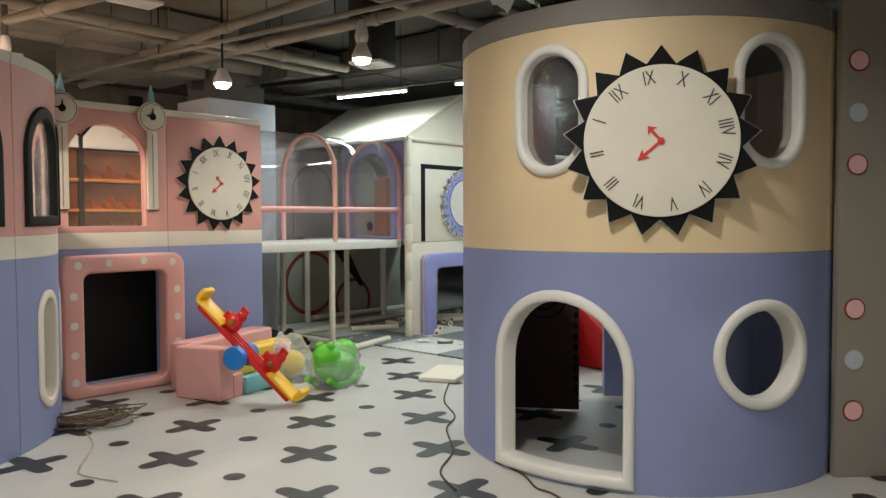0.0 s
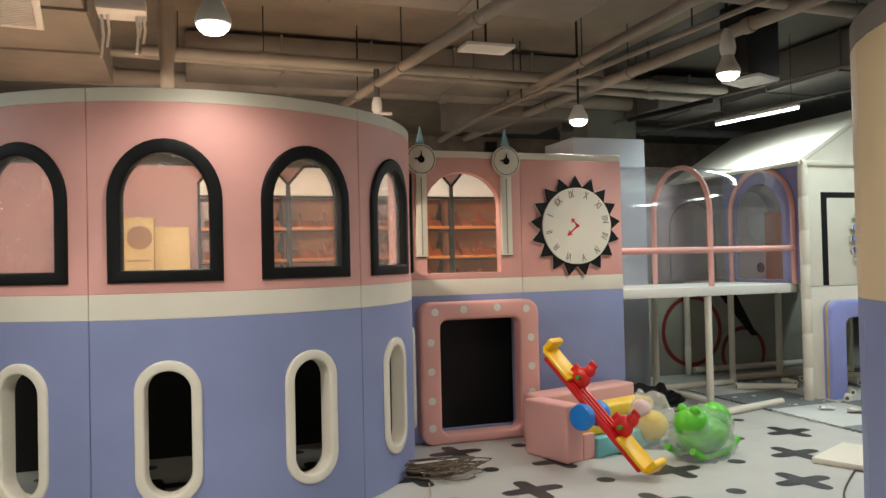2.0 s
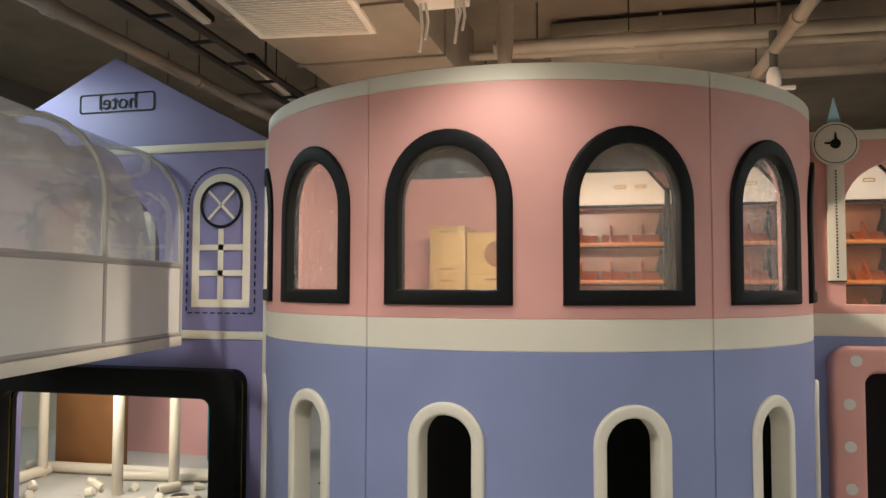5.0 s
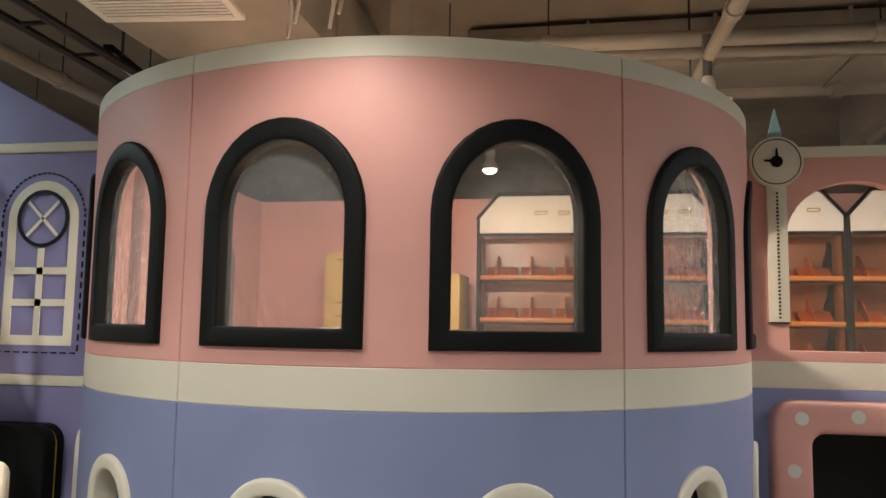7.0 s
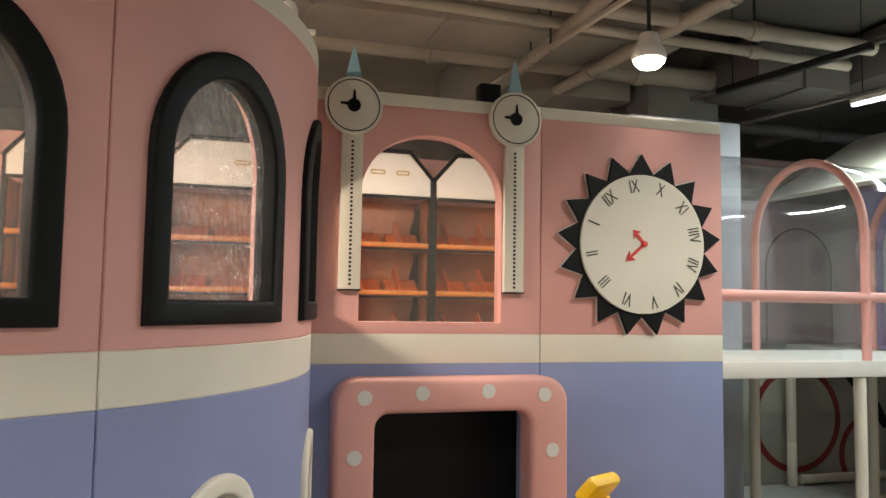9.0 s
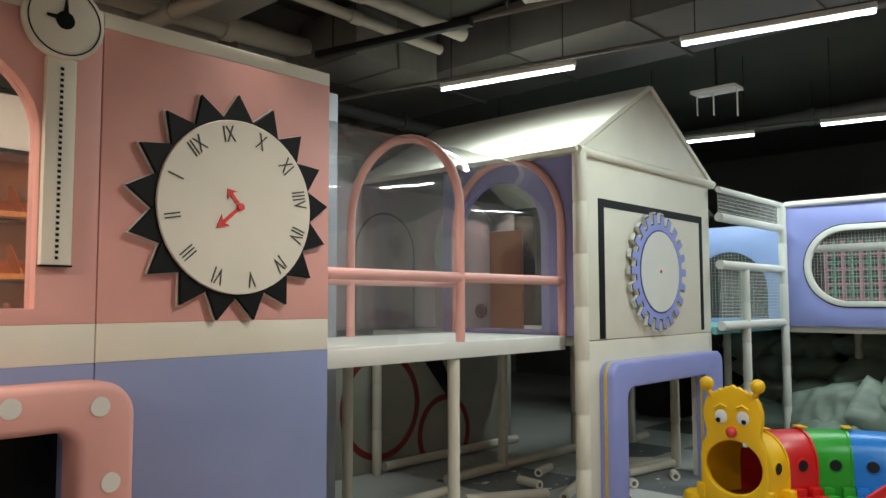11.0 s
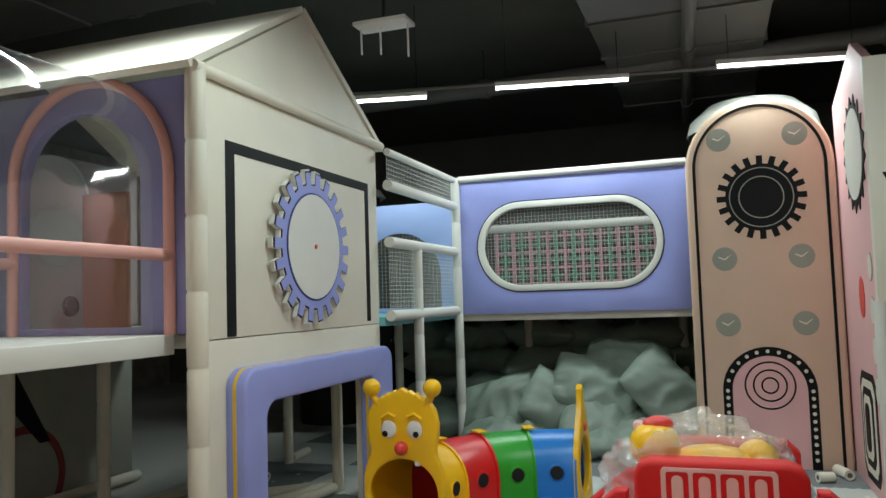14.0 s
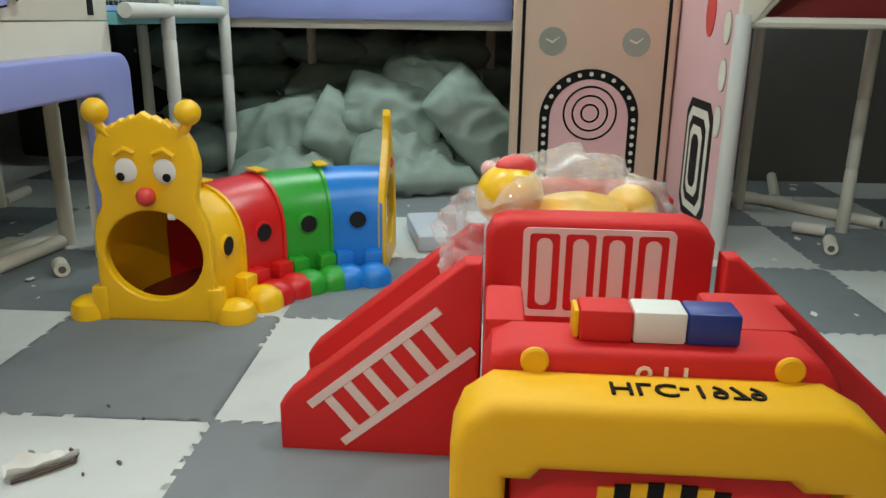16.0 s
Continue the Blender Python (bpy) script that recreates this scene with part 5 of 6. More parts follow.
def yz_plate(loop, x0, x1, bevel=0.015, holes=()):
    """A padded board in y and z; front towards -x."""
    return slab([[(-(y), z) for y, z in loop]] + [[(-y, z) for y, z in h] for h in holes], x1 - x0, bevel, 3), pose(x0, 0, 0, 0, 0, -90)


def rr(y0, z0, y1, z1, r):
    return [(y, z) for y, z in round_rect(min(y0, y1), z0, max(y0, y1), z1, r)]


bm, m = yz_plate([(-1.868, 0), (-1.868, 0.54), (-1.89, 0.6), (-1.95, 0.645), (-2.62, 0.645), (-2.7, 0.6), (-2.73, 0.54), (-2.73, 0)], 3.73, 3.88, 0.03, [[(-1.98, 0.001), (-1.98, 0.47), (-2.03, 0.47), (-2.05, 0.495), (-2.53, 0.495), (-2.56, 0.47), (-2.64, 0.47), (-2.64, 0.001)]])
hood = part("front_hood", bm, SUN_PAD, eng, "yellow padded front arch", m=m)
part("plate_number", letters("HLC-1979", 0.073), BLACK, hood, "black number lettering", m=pose(2.333, 0.085, 0.648, -90, 0, 0) @ pose(0, 0, 0, 0, 180, 0))
bm, m = yz_plate(rr(-1.99, 0.0, -2.63, 0.485, 0.02), 3.775, 3.875, 0.01)
grille_part = part("grille", bm, RED_PAD, eng, "red recessed grille", m=m)
for k in range(8):
    y = -2.16 - 0.033 * k
    z = 0.462 - 0.0012 * (k - 3.5) ** 2
    bm, m = yz_plate([(y, 0.25), (y - 0.033, 0.25), (y - 0.041, z), (y - 0.008, z)], 3.769, 3.774, 0)
    part("hazard_stripe", bm, BLACK if k % 2 else SUN_PAD, eng, m=m)
bm, m = yz_plate([(-1.925, 0), (-1.925, 0.63), (-1.945, 0.675), (-1.99, 0.695), (-2.595, 0.695), (-2.63, 0.68), (-2.668, 0.63), (-2.668, 0)], 3.885, 4.03, 0.02)
part("cab", bm, RED_PAD, eng, "red padded cab front", m=m)
for y0, y1 in ((-2.02, -1.925), (-2.625, -2.455)):
    part("arm_block", box(4.031, y0, 0, 4.27, y1, 0.7, 0.014, 2), RED_PAD, eng)
part("seat_block", box(4.031, -2.454, 0, 4.27, -2.021, 0.45, 0.02, 2), RED_PAD, eng)
for y in (-2.035, -2.555):
    part("headlight", lathe([(0.03, 0), (0.03, 0.008), (0.025, 0.012)], 20), SUN_PAD, eng, "round yellow light", m=pose(3.886, y, 0.668, 0, -90, 0))
for ch, y in (("9", -2.262), ("1", -2.307), ("1", -2.347)):
    part("roof_digit", letters(ch, 0.08), PALE_PRINT, eng, "pale digit", m=pose(3.883, y, 0.634, 0, 0, -90))
for k, mat in enumerate((RED_PAD, WHITE, NAVY)):
    part("beacon", box(3.925, -2.128 - 0.112 * (k + 1), 0.696, 4.015, -2.129 - 0.112 * k, 0.768, 0.008), mat, eng, ("red", "white", "navy")[k] + " beacon block")
part("beacon_cap", box(3.935, -2.1285, 0.7, 4.005, -2.116, 0.763, 0.005), SUN_PAD, eng)
bm, m = yz_plate([(-1.918, 0.0), (-1.918, 0.695), (-1.94, 0.74), (-1.99, 0.76), (-2.55, 0.76), (-2.6, 0.74), (-2.628, 0.695), (-2.628, 0)], 4.72, 4.84, 0.025)
back = part("back_board", bm, RED_PAD, eng, "red padded back board", m=m)
part("ladder_print", slab([round_rect(2.035, 0.44, 2.505, 0.732, 0.02)] + [round_rect(2.056 + 0.1115 * k, 0.46, 2.056 + 0.1115 * k + 0.094, 0.714, 0.012) for k in range(4)], 0.005, front=-0.006), PALE_PRINT, back, "pale window print")
for k in range(4):
    part("window_bar", slab([round_rect(2.079 + 0.1115 * k, 0.478, 2.127 + 0.1115 * k, 0.698, 0.022)], 0.005, front=-0.006), PALE_PRINT, back)
part("bed", box(4.31, -2.64, 0, 5.35, -1.93, 0.42, 0.02), RED_PAD, eng)
bm, m = yz_plate([(-1.93, 0.0), (-1.93, 0.68), (-1.98, 0.74), (-2.58, 0.74), (-2.64, 0.68), (-2.64, 0)], 5.36, 5.48, 0.025)
part("rear_board", bm, RED_PAD, eng, m=m)
# slides: side boards in y and z, chute between
for sgn, y_top, y_end, x0, x1 in ((1, -1.91, -1.278, 4.562, 4.95), (-1, -2.65, -3.25, 4.3, 4.7)):
    for k, x in enumerate((x0, x1)):
        loop = [(y_top, 0.0), (y_top, 0.66), (y_top + (y_end - y_top) * 0.08, 0.66), (y_end - sgn * 0.03, 0.2), (y_end, 0.16), (y_end, 0.0)]
        bm, m = yz_plate(loop, x, x + 0.07, 0.015)
        side = part("slide_side", bm, RED_PAD, eng, "red sloping slide side", m=m)
        if k == 0 and sgn > 0:
            lad = pose(1.635, -0.001, 0.275, 0, -39.5, 0)
            for h in (-0.082, 0.082):
                part("ladder_rail", slab([[(-0.265, h - 0.014), (0.265, h - 0.014), (0.265, h + 0.014), (-0.265, h + 0.014)]], 0.004, front=-0.005), PALE_PRINT, side, m=lad)
            for i in range(6):
                u = -0.2 + 0.08 * i
                part("ladder_rung", slab([[(u - 0.015, -0.066), (u + 0.015, -0.066), (u + 0.015, 0.066), (u - 0.015, 0.066)]], 0.004, front=-0.005), PALE_PRINT, side, m=lad)
    bm = slab([[(-y_top, 0.5), (-y_end, 0.1), (-y_end, 0.02), (-y_top, 0.02)]], x1 - x0 - 0.075)
    part("chute", bm, RED_PAD, eng, m=pose(x0 + 0.072, 0, 0, 0, 0, -90))
pony = thing("bagged_pony", pose(5.05, -2.2, 0.44, 0, 0, -65), "yellow and pink plastic pony toy wrapped in a clear bag", "ride-on toy")
part("pony_body", sphere(0.05, 0, 0.2, 0.28, 0.15, 0.14), SUN, pony)
part("pony_head", sphere(-0.2, 0, 0.35, 0.12, 0.1, 0.11), SUN, pony)
part("pony_mane", sphere(-0.18, 0, 0.445, 0.075, 0.05, 0.04), CLOCK_RED, pony, "pink red mane")
part("pony_saddle", sphere(0.3, 0, 0.26, 0.09, 0.11, 0.09), SUN, pony)
part("pony_ear", sphere(-0.25, 0.06, 0.43, 0.03), PANEL_PINK, pony)
part("bag", bag_mesh(0.45, 0.22, 0.31, 3.3, 0.9), BAG, pony, "clear plastic bag").visible_shadow = False


# ---- heap of sacks ----
def sack_mesh(seed, lx, ly, lz):
    """A stuffed woven sack: pillow with pinched corners and creases."""
    bm = bmesh.new()
    bmesh.ops.create_cube(bm, size=2)
    bmesh.ops.subdivide_edges(bm, edges=bm.edges[:], cuts=21, use_grid_fill=True)
    for v in bm.verts:
        x, y, z = v.co
        t = max(0.0, (1 - abs(x) ** 2.2)) ** 0.42 * max(0.0, (1 - abs(y) ** 2.2)) ** 0.42
        n = noise.noise(Vector((x * 0.9 + seed, y * 0.9, 2)))
        edge = max(abs(x), abs(y)) ** 3
        fold = abs(noise.noise(Vector((x * 2.2 + seed, y * 1.4, 4)))) * 0.55
        pucker = edge * (abs(noise.noise(Vector((x * 3 + seed, y * 10, 7)))) + abs(noise.noise(Vector((x * 10, y * 3 + seed, 5)))))
        v.co = (x * lx * (1 - 0.06 * (1 - y * y)) * (1 - 0.1 * y * y * x * x), y * ly * (1 - 0.06 * (1 - x * x)) * (1 - 0.1 * x * x * y * y), z * (0.008 + lz * t * (1 + 0.3 * n - fold - 0.5 * pucker)) + 0.05 * n * x)
    bmesh.ops.remove_doubles(bm, verts=bm.verts, dist=0.0005)
    bmesh.ops.recalc_face_normals(bm, faces=bm.faces)
    return mesh_of("sack", bm, SACK, 80)


SACKS = [sack_mesh(s, 0.45, 0.31, 0.2) for s in (1.1, 4.7, 8.3, 12.9, 17.4)]
SEAM = mesh_of("sack_seam", tube([(0.452, -0.26 + 0.052 * i, 0.012 * math.sin(i * 1.9)) for i in range(11)], 0.008, 6), SACK)
rng = random.Random(11)
heap = [(8.72, -0.24, 0.4, 8, 62, -14), (8.45, -0.35, 0.15, 10, 4, 0), (8.78, -0.86, 0.38, 30, 66, 35), (8.8, -1.2, 0.62, 4, 50, 14), (9.15, -1.48, 0.84, 5, 24, 4), (8.72, -1.86, 0.55, 14, 62, 48), (8.6, -1.3, 0.27, 6, 30, 12),
        (9.2, -0.5, 0.5, 0, 20, 0), (8.5, -1.45, 0.13, 20, 0, 0), (9.1, -1.9, 0.2, 70, 10, 0), (9.2, -0.15, 0.2, 80, 5, 0), (9.15, 0.5, 0.2, 15, 0, 0)]
heap = [(x, y, z, yaw - 90, tip, lean) for x, y, z, yaw, tip, lean in heap]
for i in range(6):
    for j in range(4):
        heap.append((10.2 + rng.uniform(-0.15, 0.15), 0.9 - 0.6 * i + rng.uniform(-0.1, 0.1), 0.17 + 0.29 * j, 90 + rng.uniform(-25, 25), rng.uniform(-14, 14), rng.uniform(-12, 12)))
for k, (x, y, z, yaw, tip, lean) in enumerate(heap):
    ob = new("sack", SACKS[k % 5])
    ob.matrix_basis = pose(x, y, z, tip, lean, yaw) @ Matrix.Scale(1.0, 4)
    tagged(ob, "bulging grey-green woven sack piled under the deck", "sack", "heap of sacks")
    seam = new("sack_seam", SEAM)
    seam.parent = ob


# ---- ceiling: lamps, tubes, pipes, ducts ----
def hanging_lamp(x, y, z):
    c = thing("hanging_lamp", pose(x, y, z), "white bell shaped hanging lamp, lit, below the black ceiling", "ceiling lamp", "hanging lamps")
    shade = part("shade", lathe([(0.095, -0.005), (0.1, 0.0), (0.1, 0.03), (0.088, 0.06), (0.065, 0.1), (0.05, 0.15), (0.02, 0.16)], 24), METAL_WHITE, c)
    part("bulb_disc", lathe([(0.02, -0.06), (0.06, -0.05), (0.085, -0.025), (0.09, -0.006)], 24), LAMP_GLOW, c, "glowing lamp mouth").visible_shadow = False
    part("stem", tube([(0, 0, 0.16), (0, 0, 4.3 - z)], 0.012, 8), DARK, c)
    if x != 1.62:
        part("wrap", lathe([(0.03, 0.13), (0.062, 0.17), (0.07, 0.22), (0.05, 0.33), (0.025, 0.38)], 9), SCRAP, c, "loose wrapping on the neck")


# lamps past the third are added ones that stay out of view
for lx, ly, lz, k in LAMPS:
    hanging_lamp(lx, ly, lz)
for tx, ty in TUBES:
    c = thing("tube_light", pose(tx, ty, 3.43, 0, 0, 101.5), "white linear tube light, lit, hanging below the black ceiling", "ceiling light", "tube lights")
    part("housing", box(-0.6, -0.025, -0.01, 0.6, 0.025, 0.03, 0.005), METAL_WHITE, c)
    part("tube", tube([(-0.59, 0, -0.025), (0.59, 0, -0.025)], 0.014, 8), TUBE_GLOW, c, "glowing tube").visible_shadow = False
    for x in (-0.5, 0.5):
        part("hanger", tube([(x, 0, 0.03), (x, 0, 0.87)], 0.004, 5), DARK, c)
for x0, y0, x1, y1, z in ((4.05, 2.7, 5.4, -4.4, 3.475), (7.45, 2.4, 8.75, -4.4, 3.475), (3.1, 1.9, 3.9, -2.2, 3.475)):
    solo("lighting_track", tube([(x0, y0, z), (x1, y1, z)], 0.017, 6), PIPE, pose(0, 0, 0), "thin grey lighting track under the ceiling", "track", "lighting tracks")
unlit = thing("tube_light", pose(3.22, 0.88, 3.43, 0, 0, 101.5), "black linear light fitting, unlit, below the ceiling", "ceiling light", "tube lights")
part("housing", box(-0.65, -0.03, -0.02, 0.65, 0.03, 0.03, 0.005), BLACK, unlit)
part("hanger", tube([(0.5, 0, 0.03), (0.5, 0, 0.87)], 0.005, 5), DARK, unlit)
solo("lighting_track", tube([(1.87, -4.7, 3.51), (1.485, 2.85, 3.616)], 0.024, 6), PIPE_DUSTY_LIFTED, pose(0, 0, 0), "pale lighting track under the ceiling", "track", "lighting tracks")
for x, y in ((1.72, -1.6), (1.56, 1.4)):
    solo("track_hanger", tube([(x, y, 3.57), (x, y, 4.3)], 0.008, 6), DARK, pose(0, 0, 0), "thin black rod holding the lighting track", "hanger", "track hangers")
PIPES = (((-2.6, 0.9, 3.77), (4.2, 1.06, 3.77), 0.06), ((-3.2, 1.31, 3.85), (4.2, 1.31, 3.7), 0.042), ((-6, 2.6, 3.9), (6, 2.6, 3.9), 0.1),
         ((-0.44, -3.2, 3.19), (-0.39, 2.4, 3.635), 0.045), ((1.5, -3, 3.7), (1.75, 5, 3.7), 0.05), ((2.7, -4, 3.75), (2.2, 5, 3.75), 0.06), ((-2, -1.9, 3.8), (4.4, -1.7, 3.8), 0.06), ((-2, -3.1, 3.85), (4.4, -3.1, 3.85), 0.045),
         ((3.0, 3.2, 3.65), (12, 3.4, 3.65), 0.07), ((3.2, -2.4, 3.8), (12, -2.1, 3.8), 0.06), ((5.8, -5, 3.95), (6.3, 5, 3.95), 0.08), ((9.2, -5, 3.85), (9.7, 5, 3.85), 0.09), ((-5.4, -4, 3.7), (-5.6, 4, 3.7), 0.06), ((-7, -2.6, 3.75), (-2.2, -2.4, 3.75), 0.05))
for a, b, r in PIPES:
    # pipes starting below x = 3 take the tone with lamp light in it
    tone = PIPE_DUSTY_LIFTED if a[0] < 3 else PIPE
    p = thing("ceiling_pipe", pose(0, 0, 0), "dusty grey pipe running under the black ceiling", "pipe", "ceiling pipes")
    part("pipe_run", tube([a, b], r, 12), tone, p)
    A, B = Vector(a), Vector(b)
    n = max(2, round((B - A).length / 2))
    for i in range(n):
        q = A.lerp(B, (i + 0.5) / n)
        d = (B - A).normalized() * 0.05
        part("coupling", tube([q - d, q + d], r * 1.22, 12), tone, p)
        part("hanger_rod", tube([q + Vector((0, 0, r)), (q.x, q.y, 4.3)], 0.006, 5), DARK, p)


def duct(x0, y0, z0, x1, y1, z1, mat, label):
    d = thing("air_duct", pose(0, 0, 0), label, "air duct", "air ducts")
    part("casing", box(x0, y0, z0, x1, y1, z1, 0.01), mat, d)
    along_x = (x1 - x0) > (y1 - y0)
    L = (x1 - x0) if along_x else (y1 - y0)
    for i in range(1, max(2, round(L / 1.1))):
        t = i / max(2, round(L / 1.1))
        if along_x:
            x = x0 + L * t
            part("flange", box(x - 0.015, y0 - 0.02, z0 - 0.02, x + 0.015, y1 + 0.02, z1 + 0.02), mat, d)
        else:
            y = y0 + L * t
            part("flange", box(x0 - 0.02, y - 0.015, z0 - 0.02, x1 + 0.02, y + 0.015, z1 + 0.02), mat, d)
    return d


duct(-4.15, -3.2, 3.57, -2.9, 1.5, 4.15, DUCT, "large dusty beige air duct under the ceiling")
duct(-2.2, -1.5, 3.95, 1.3, -0.4, 4.28, DUCT, "flat dusty beige air duct against the ceiling")
duct(4.9, -3.6, 3.8, 6.0, 3.5, 4.25, PIPE, "flat grey air duct above the gear house")
duct(6.8, -2.9, 3.85, 12.0, -1.4, 4.28, PIPE, "flat grey air duct above the mats")
duct(-2.2, 1.75, 3.85, 2.9, 2.45, 4.25, DUCT, "flat dusty beige air duct above the play rooms")
duct(1.5, 2.9, 3.7, 3.1, 4.2, 4.2, DUCT, "square dusty air duct beside the concrete column")
duct(3.8, 1.9, 3.7, 4.8, 2.7, 4.15, PIPE, "grey air duct beyond the clear tunnel")


def grille(x, y, z, w, d, turn, label, n=14):
    g = thing("ceiling_vent", pose(x, y, z, 0, 0, turn), label, "ceiling vent", "ceiling vents")
    bm = slab([round_rect(-w / 2, -d / 2, w / 2, d / 2, 0.01), round_rect(-w / 2 + 0.05, -d / 2 + 0.05, w / 2 - 0.05, d / 2 - 0.05, 0.005)], 0.03, 0.005)
    part("vent_frame", bm, METAL_WHITE, g, m=pose(0, 0, 0, 90))
    part("hanger", tube([(0, 0, 0.03), (0, 0, 4.3 - z)], 0.012, 6), DARK, g)
    part("backing", box(-w / 2 + 0.03, -d / 2 + 0.03, 0.02, w / 2 - 0.03, d / 2 - 0.03, 0.03), HALL_WALL, g)
    for i in range(n):
        yy = -d / 2 + 0.05 + (d - 0.1) * (i + 0.5) / n
        part("slat", box(-w / 2 + 0.05, yy - 0.012, 0, w / 2 - 0.05, yy + 0.012, 0.006), METAL_WHITE, g)


grille(-3.62, -0.9, 3.535, 0.88, 0.98, 6, "large white slatted vent under the beige duct", 20)
grille(3.36, -0.36, 3.5, 0.42, 0.42, 20, "small white square ceiling vent", 9)
grille(0.57, 0.05, 3.76, 0.5, 0.3, 0, "small white ceiling vent on the flat duct", 7)
solo("vent_stub", box(3.16, -0.56, 3.54, 3.56, -0.16, 4.3, 0.005), DARK, pose(0, 0, 0), "black duct stub above the square vent", "air duct")
box_unit = thing("junction_box", pose(-2.66, -0.75, 3.58), "white ceiling box with loose hanging strips", "ceiling box")
part("casing", box(-0.17, -0.14, 0, 0.17, 0.14, 0.1, 0.01), METAL_WHITE, box_unit)
part("stem", tube([(0, 0, 0.1), (0, 0, 0.8)], 0.02, 8), DARK, box_unit)
for x, L in ((-0.14, 0.32), (-0.1, 0.24), (0.1, 0.28), (0.15, 0.2), (0.12, 0.15)):
    part("loose_strip", tube([(x, 0, 0.0), (x + 0.01, 0.02, -L * 0.5), (x - 0.005, 0.01, -L)], 0.011, 5), SCRAP, box_unit)
box2 = thing("junction_box", pose(6.15, -0.2, 3.45), "white ceiling bracket with hanging strips", "ceiling box")
part("casing", box(-0.1, -0.2, 0, 0.1, 0.2, 0.03, 0.005), METAL_WHITE, box2)
part("stem", tube([(0, 0, 0.03), (0, 0, 0.85)], 0.012, 6), DARK, box2)
for y, L in ((-0.18, 0.24), (0.03, 0.2), (0.18, 0.18)):
    part("loose_strip", tube([(0, y, 0.0), (0.005, y, -L)], 0.008, 5), SCRAP, box2)
solo("wrapped_drop", lathe([(0.045, 3.0), (0.06, 3.02), (0.055, 3.4), (0.07, 3.6), (0.06, 4.3)], 10), PIPE_DUSTY_LIFTED, pose(-2.36, 0.02, 0), "brown wrapped drop pipe hanging from the ceiling", "pipe")
for x, y, z in ((0.41, 2.5, 3.98), (2.2, 3.1, 3.98)):
    stub = thing("pipe_stub", pose(x, y, z), "short grey pipe stub with a black open end", "pipe", "pipe stubs")
    part("stub_wall", tube([(0, 0.25, 0.16), (0, 0.0, 0.0)], 0.085, 12), PIPE_DUSTY_LIFTED, stub)
    part("black_end", tube([(0, 0.0, 0.0), (0, -0.04, -0.026)], 0.09, 12), BLACK, stub)
    part("hanger_rod", tube([(0, 0.2, 0.2), (0, 0.2, 4.3 - z)], 0.008, 5), DARK, stub)
solo("black_wall_box", box(0.56, 0.08, 2.767, 0.68, 0.165, 2.87, 0.01), BLACK, pose(0, 0, 0), "small black box standing on the play wall", "box")
for x0, y0, x1, y1 in ((-4.2, -2.1, -4.375, -0.75), (-4.53, 0.2, -4.78, 1.6)):
    yaw = math.degrees(math.atan2(y1 - y0, x1 - x0))
    L = math.hypot(x1 - x0, y1 - y0)
    fit = thing("tube_light", pose(x0, y0, 3.6, 0, 0, yaw), "white linear light fitting, unlit, on a black track", "ceiling light", "tube lights")
    part("diffuser", box(0, -0.03, -0.03, L, 0.03, 0.0, 0.005), METAL_WHITE, fit)
    part("housing", box(-0.05, -0.035, 0.001, L + 0.05, 0.035, 0.05, 0.005), BLACK, fit)
    part("hanger", tube([(L / 2, 0, 0.05), (L / 2, 0, 0.7)], 0.006, 5), DARK, fit)
bracket = thing("ceiling_bracket", pose(-0.42, 0.5, 3.2), "grey pipe bracket wrapped in white tape", "bracket")
part("drop_pipe", tube([(0, 0, 0.12), (0, 0, 0.42)], 0.03, 8), PIPE, bracket)
part("tape_wrap", lathe([(0.03, -0.02), (0.055, 0.02), (0.05, 0.1), (0.035, 0.14)], 9), SCRAP, bracket)
part("tape_end", box(0.03, -0.02, -0.03, 0.15, 0.02, 0.0, 0.008), SCRAP, bracket)
cloth = bmesh.new()
bmesh.ops.create_grid(cloth, x_segments=36, y_segments=10, size=0.5)
for v in cloth.verts:
    n = noise.noise(Vector((v.co.x * 9, v.co.y * 4, 1.7)))
    v.co = (v.co.x * 1.6, v.co.y * 0.35, 0.09 * n - 0.5 * v.co.y ** 2)
solo("insulation_sheet", cloth, SCRAP, pose(2.3, -3.1, 3.77, 0, 0, 20), "crumpled white insulation sheet hanging under the pipes", "insulation")
tray = thing("cable_tray", pose(0, 0, 0), "black cable tray beside the beige duct", "cable tray")
part("side_rail", tube([(-4.25, -3.0, 3.5), (-4.5, 2.0, 3.5)], 0.03, 6), DARK, tray)
part("side_rail", tube([(-4.5, -3.0, 3.5), (-4.75, 2.0, 3.5)], 0.03, 6), DARK, tray)
for i in range(9):
    y = -2.8 + i * 0.55
    part("rung", tube([(-4.26 - 0.05 * i * 0.55, y, 3.5), (-4.5 - 0.05 * i * 0.55, y, 3.5)], 0.015, 6), DARK, tray)
part("hanger", tube([(-4.3, 0, 3.5), (-4.3, 0, 4.3)], 0.01, 6), DARK, tray)


# ---- loose things on the floor ----
rng = random.Random(21)
bm = bmesh.new()
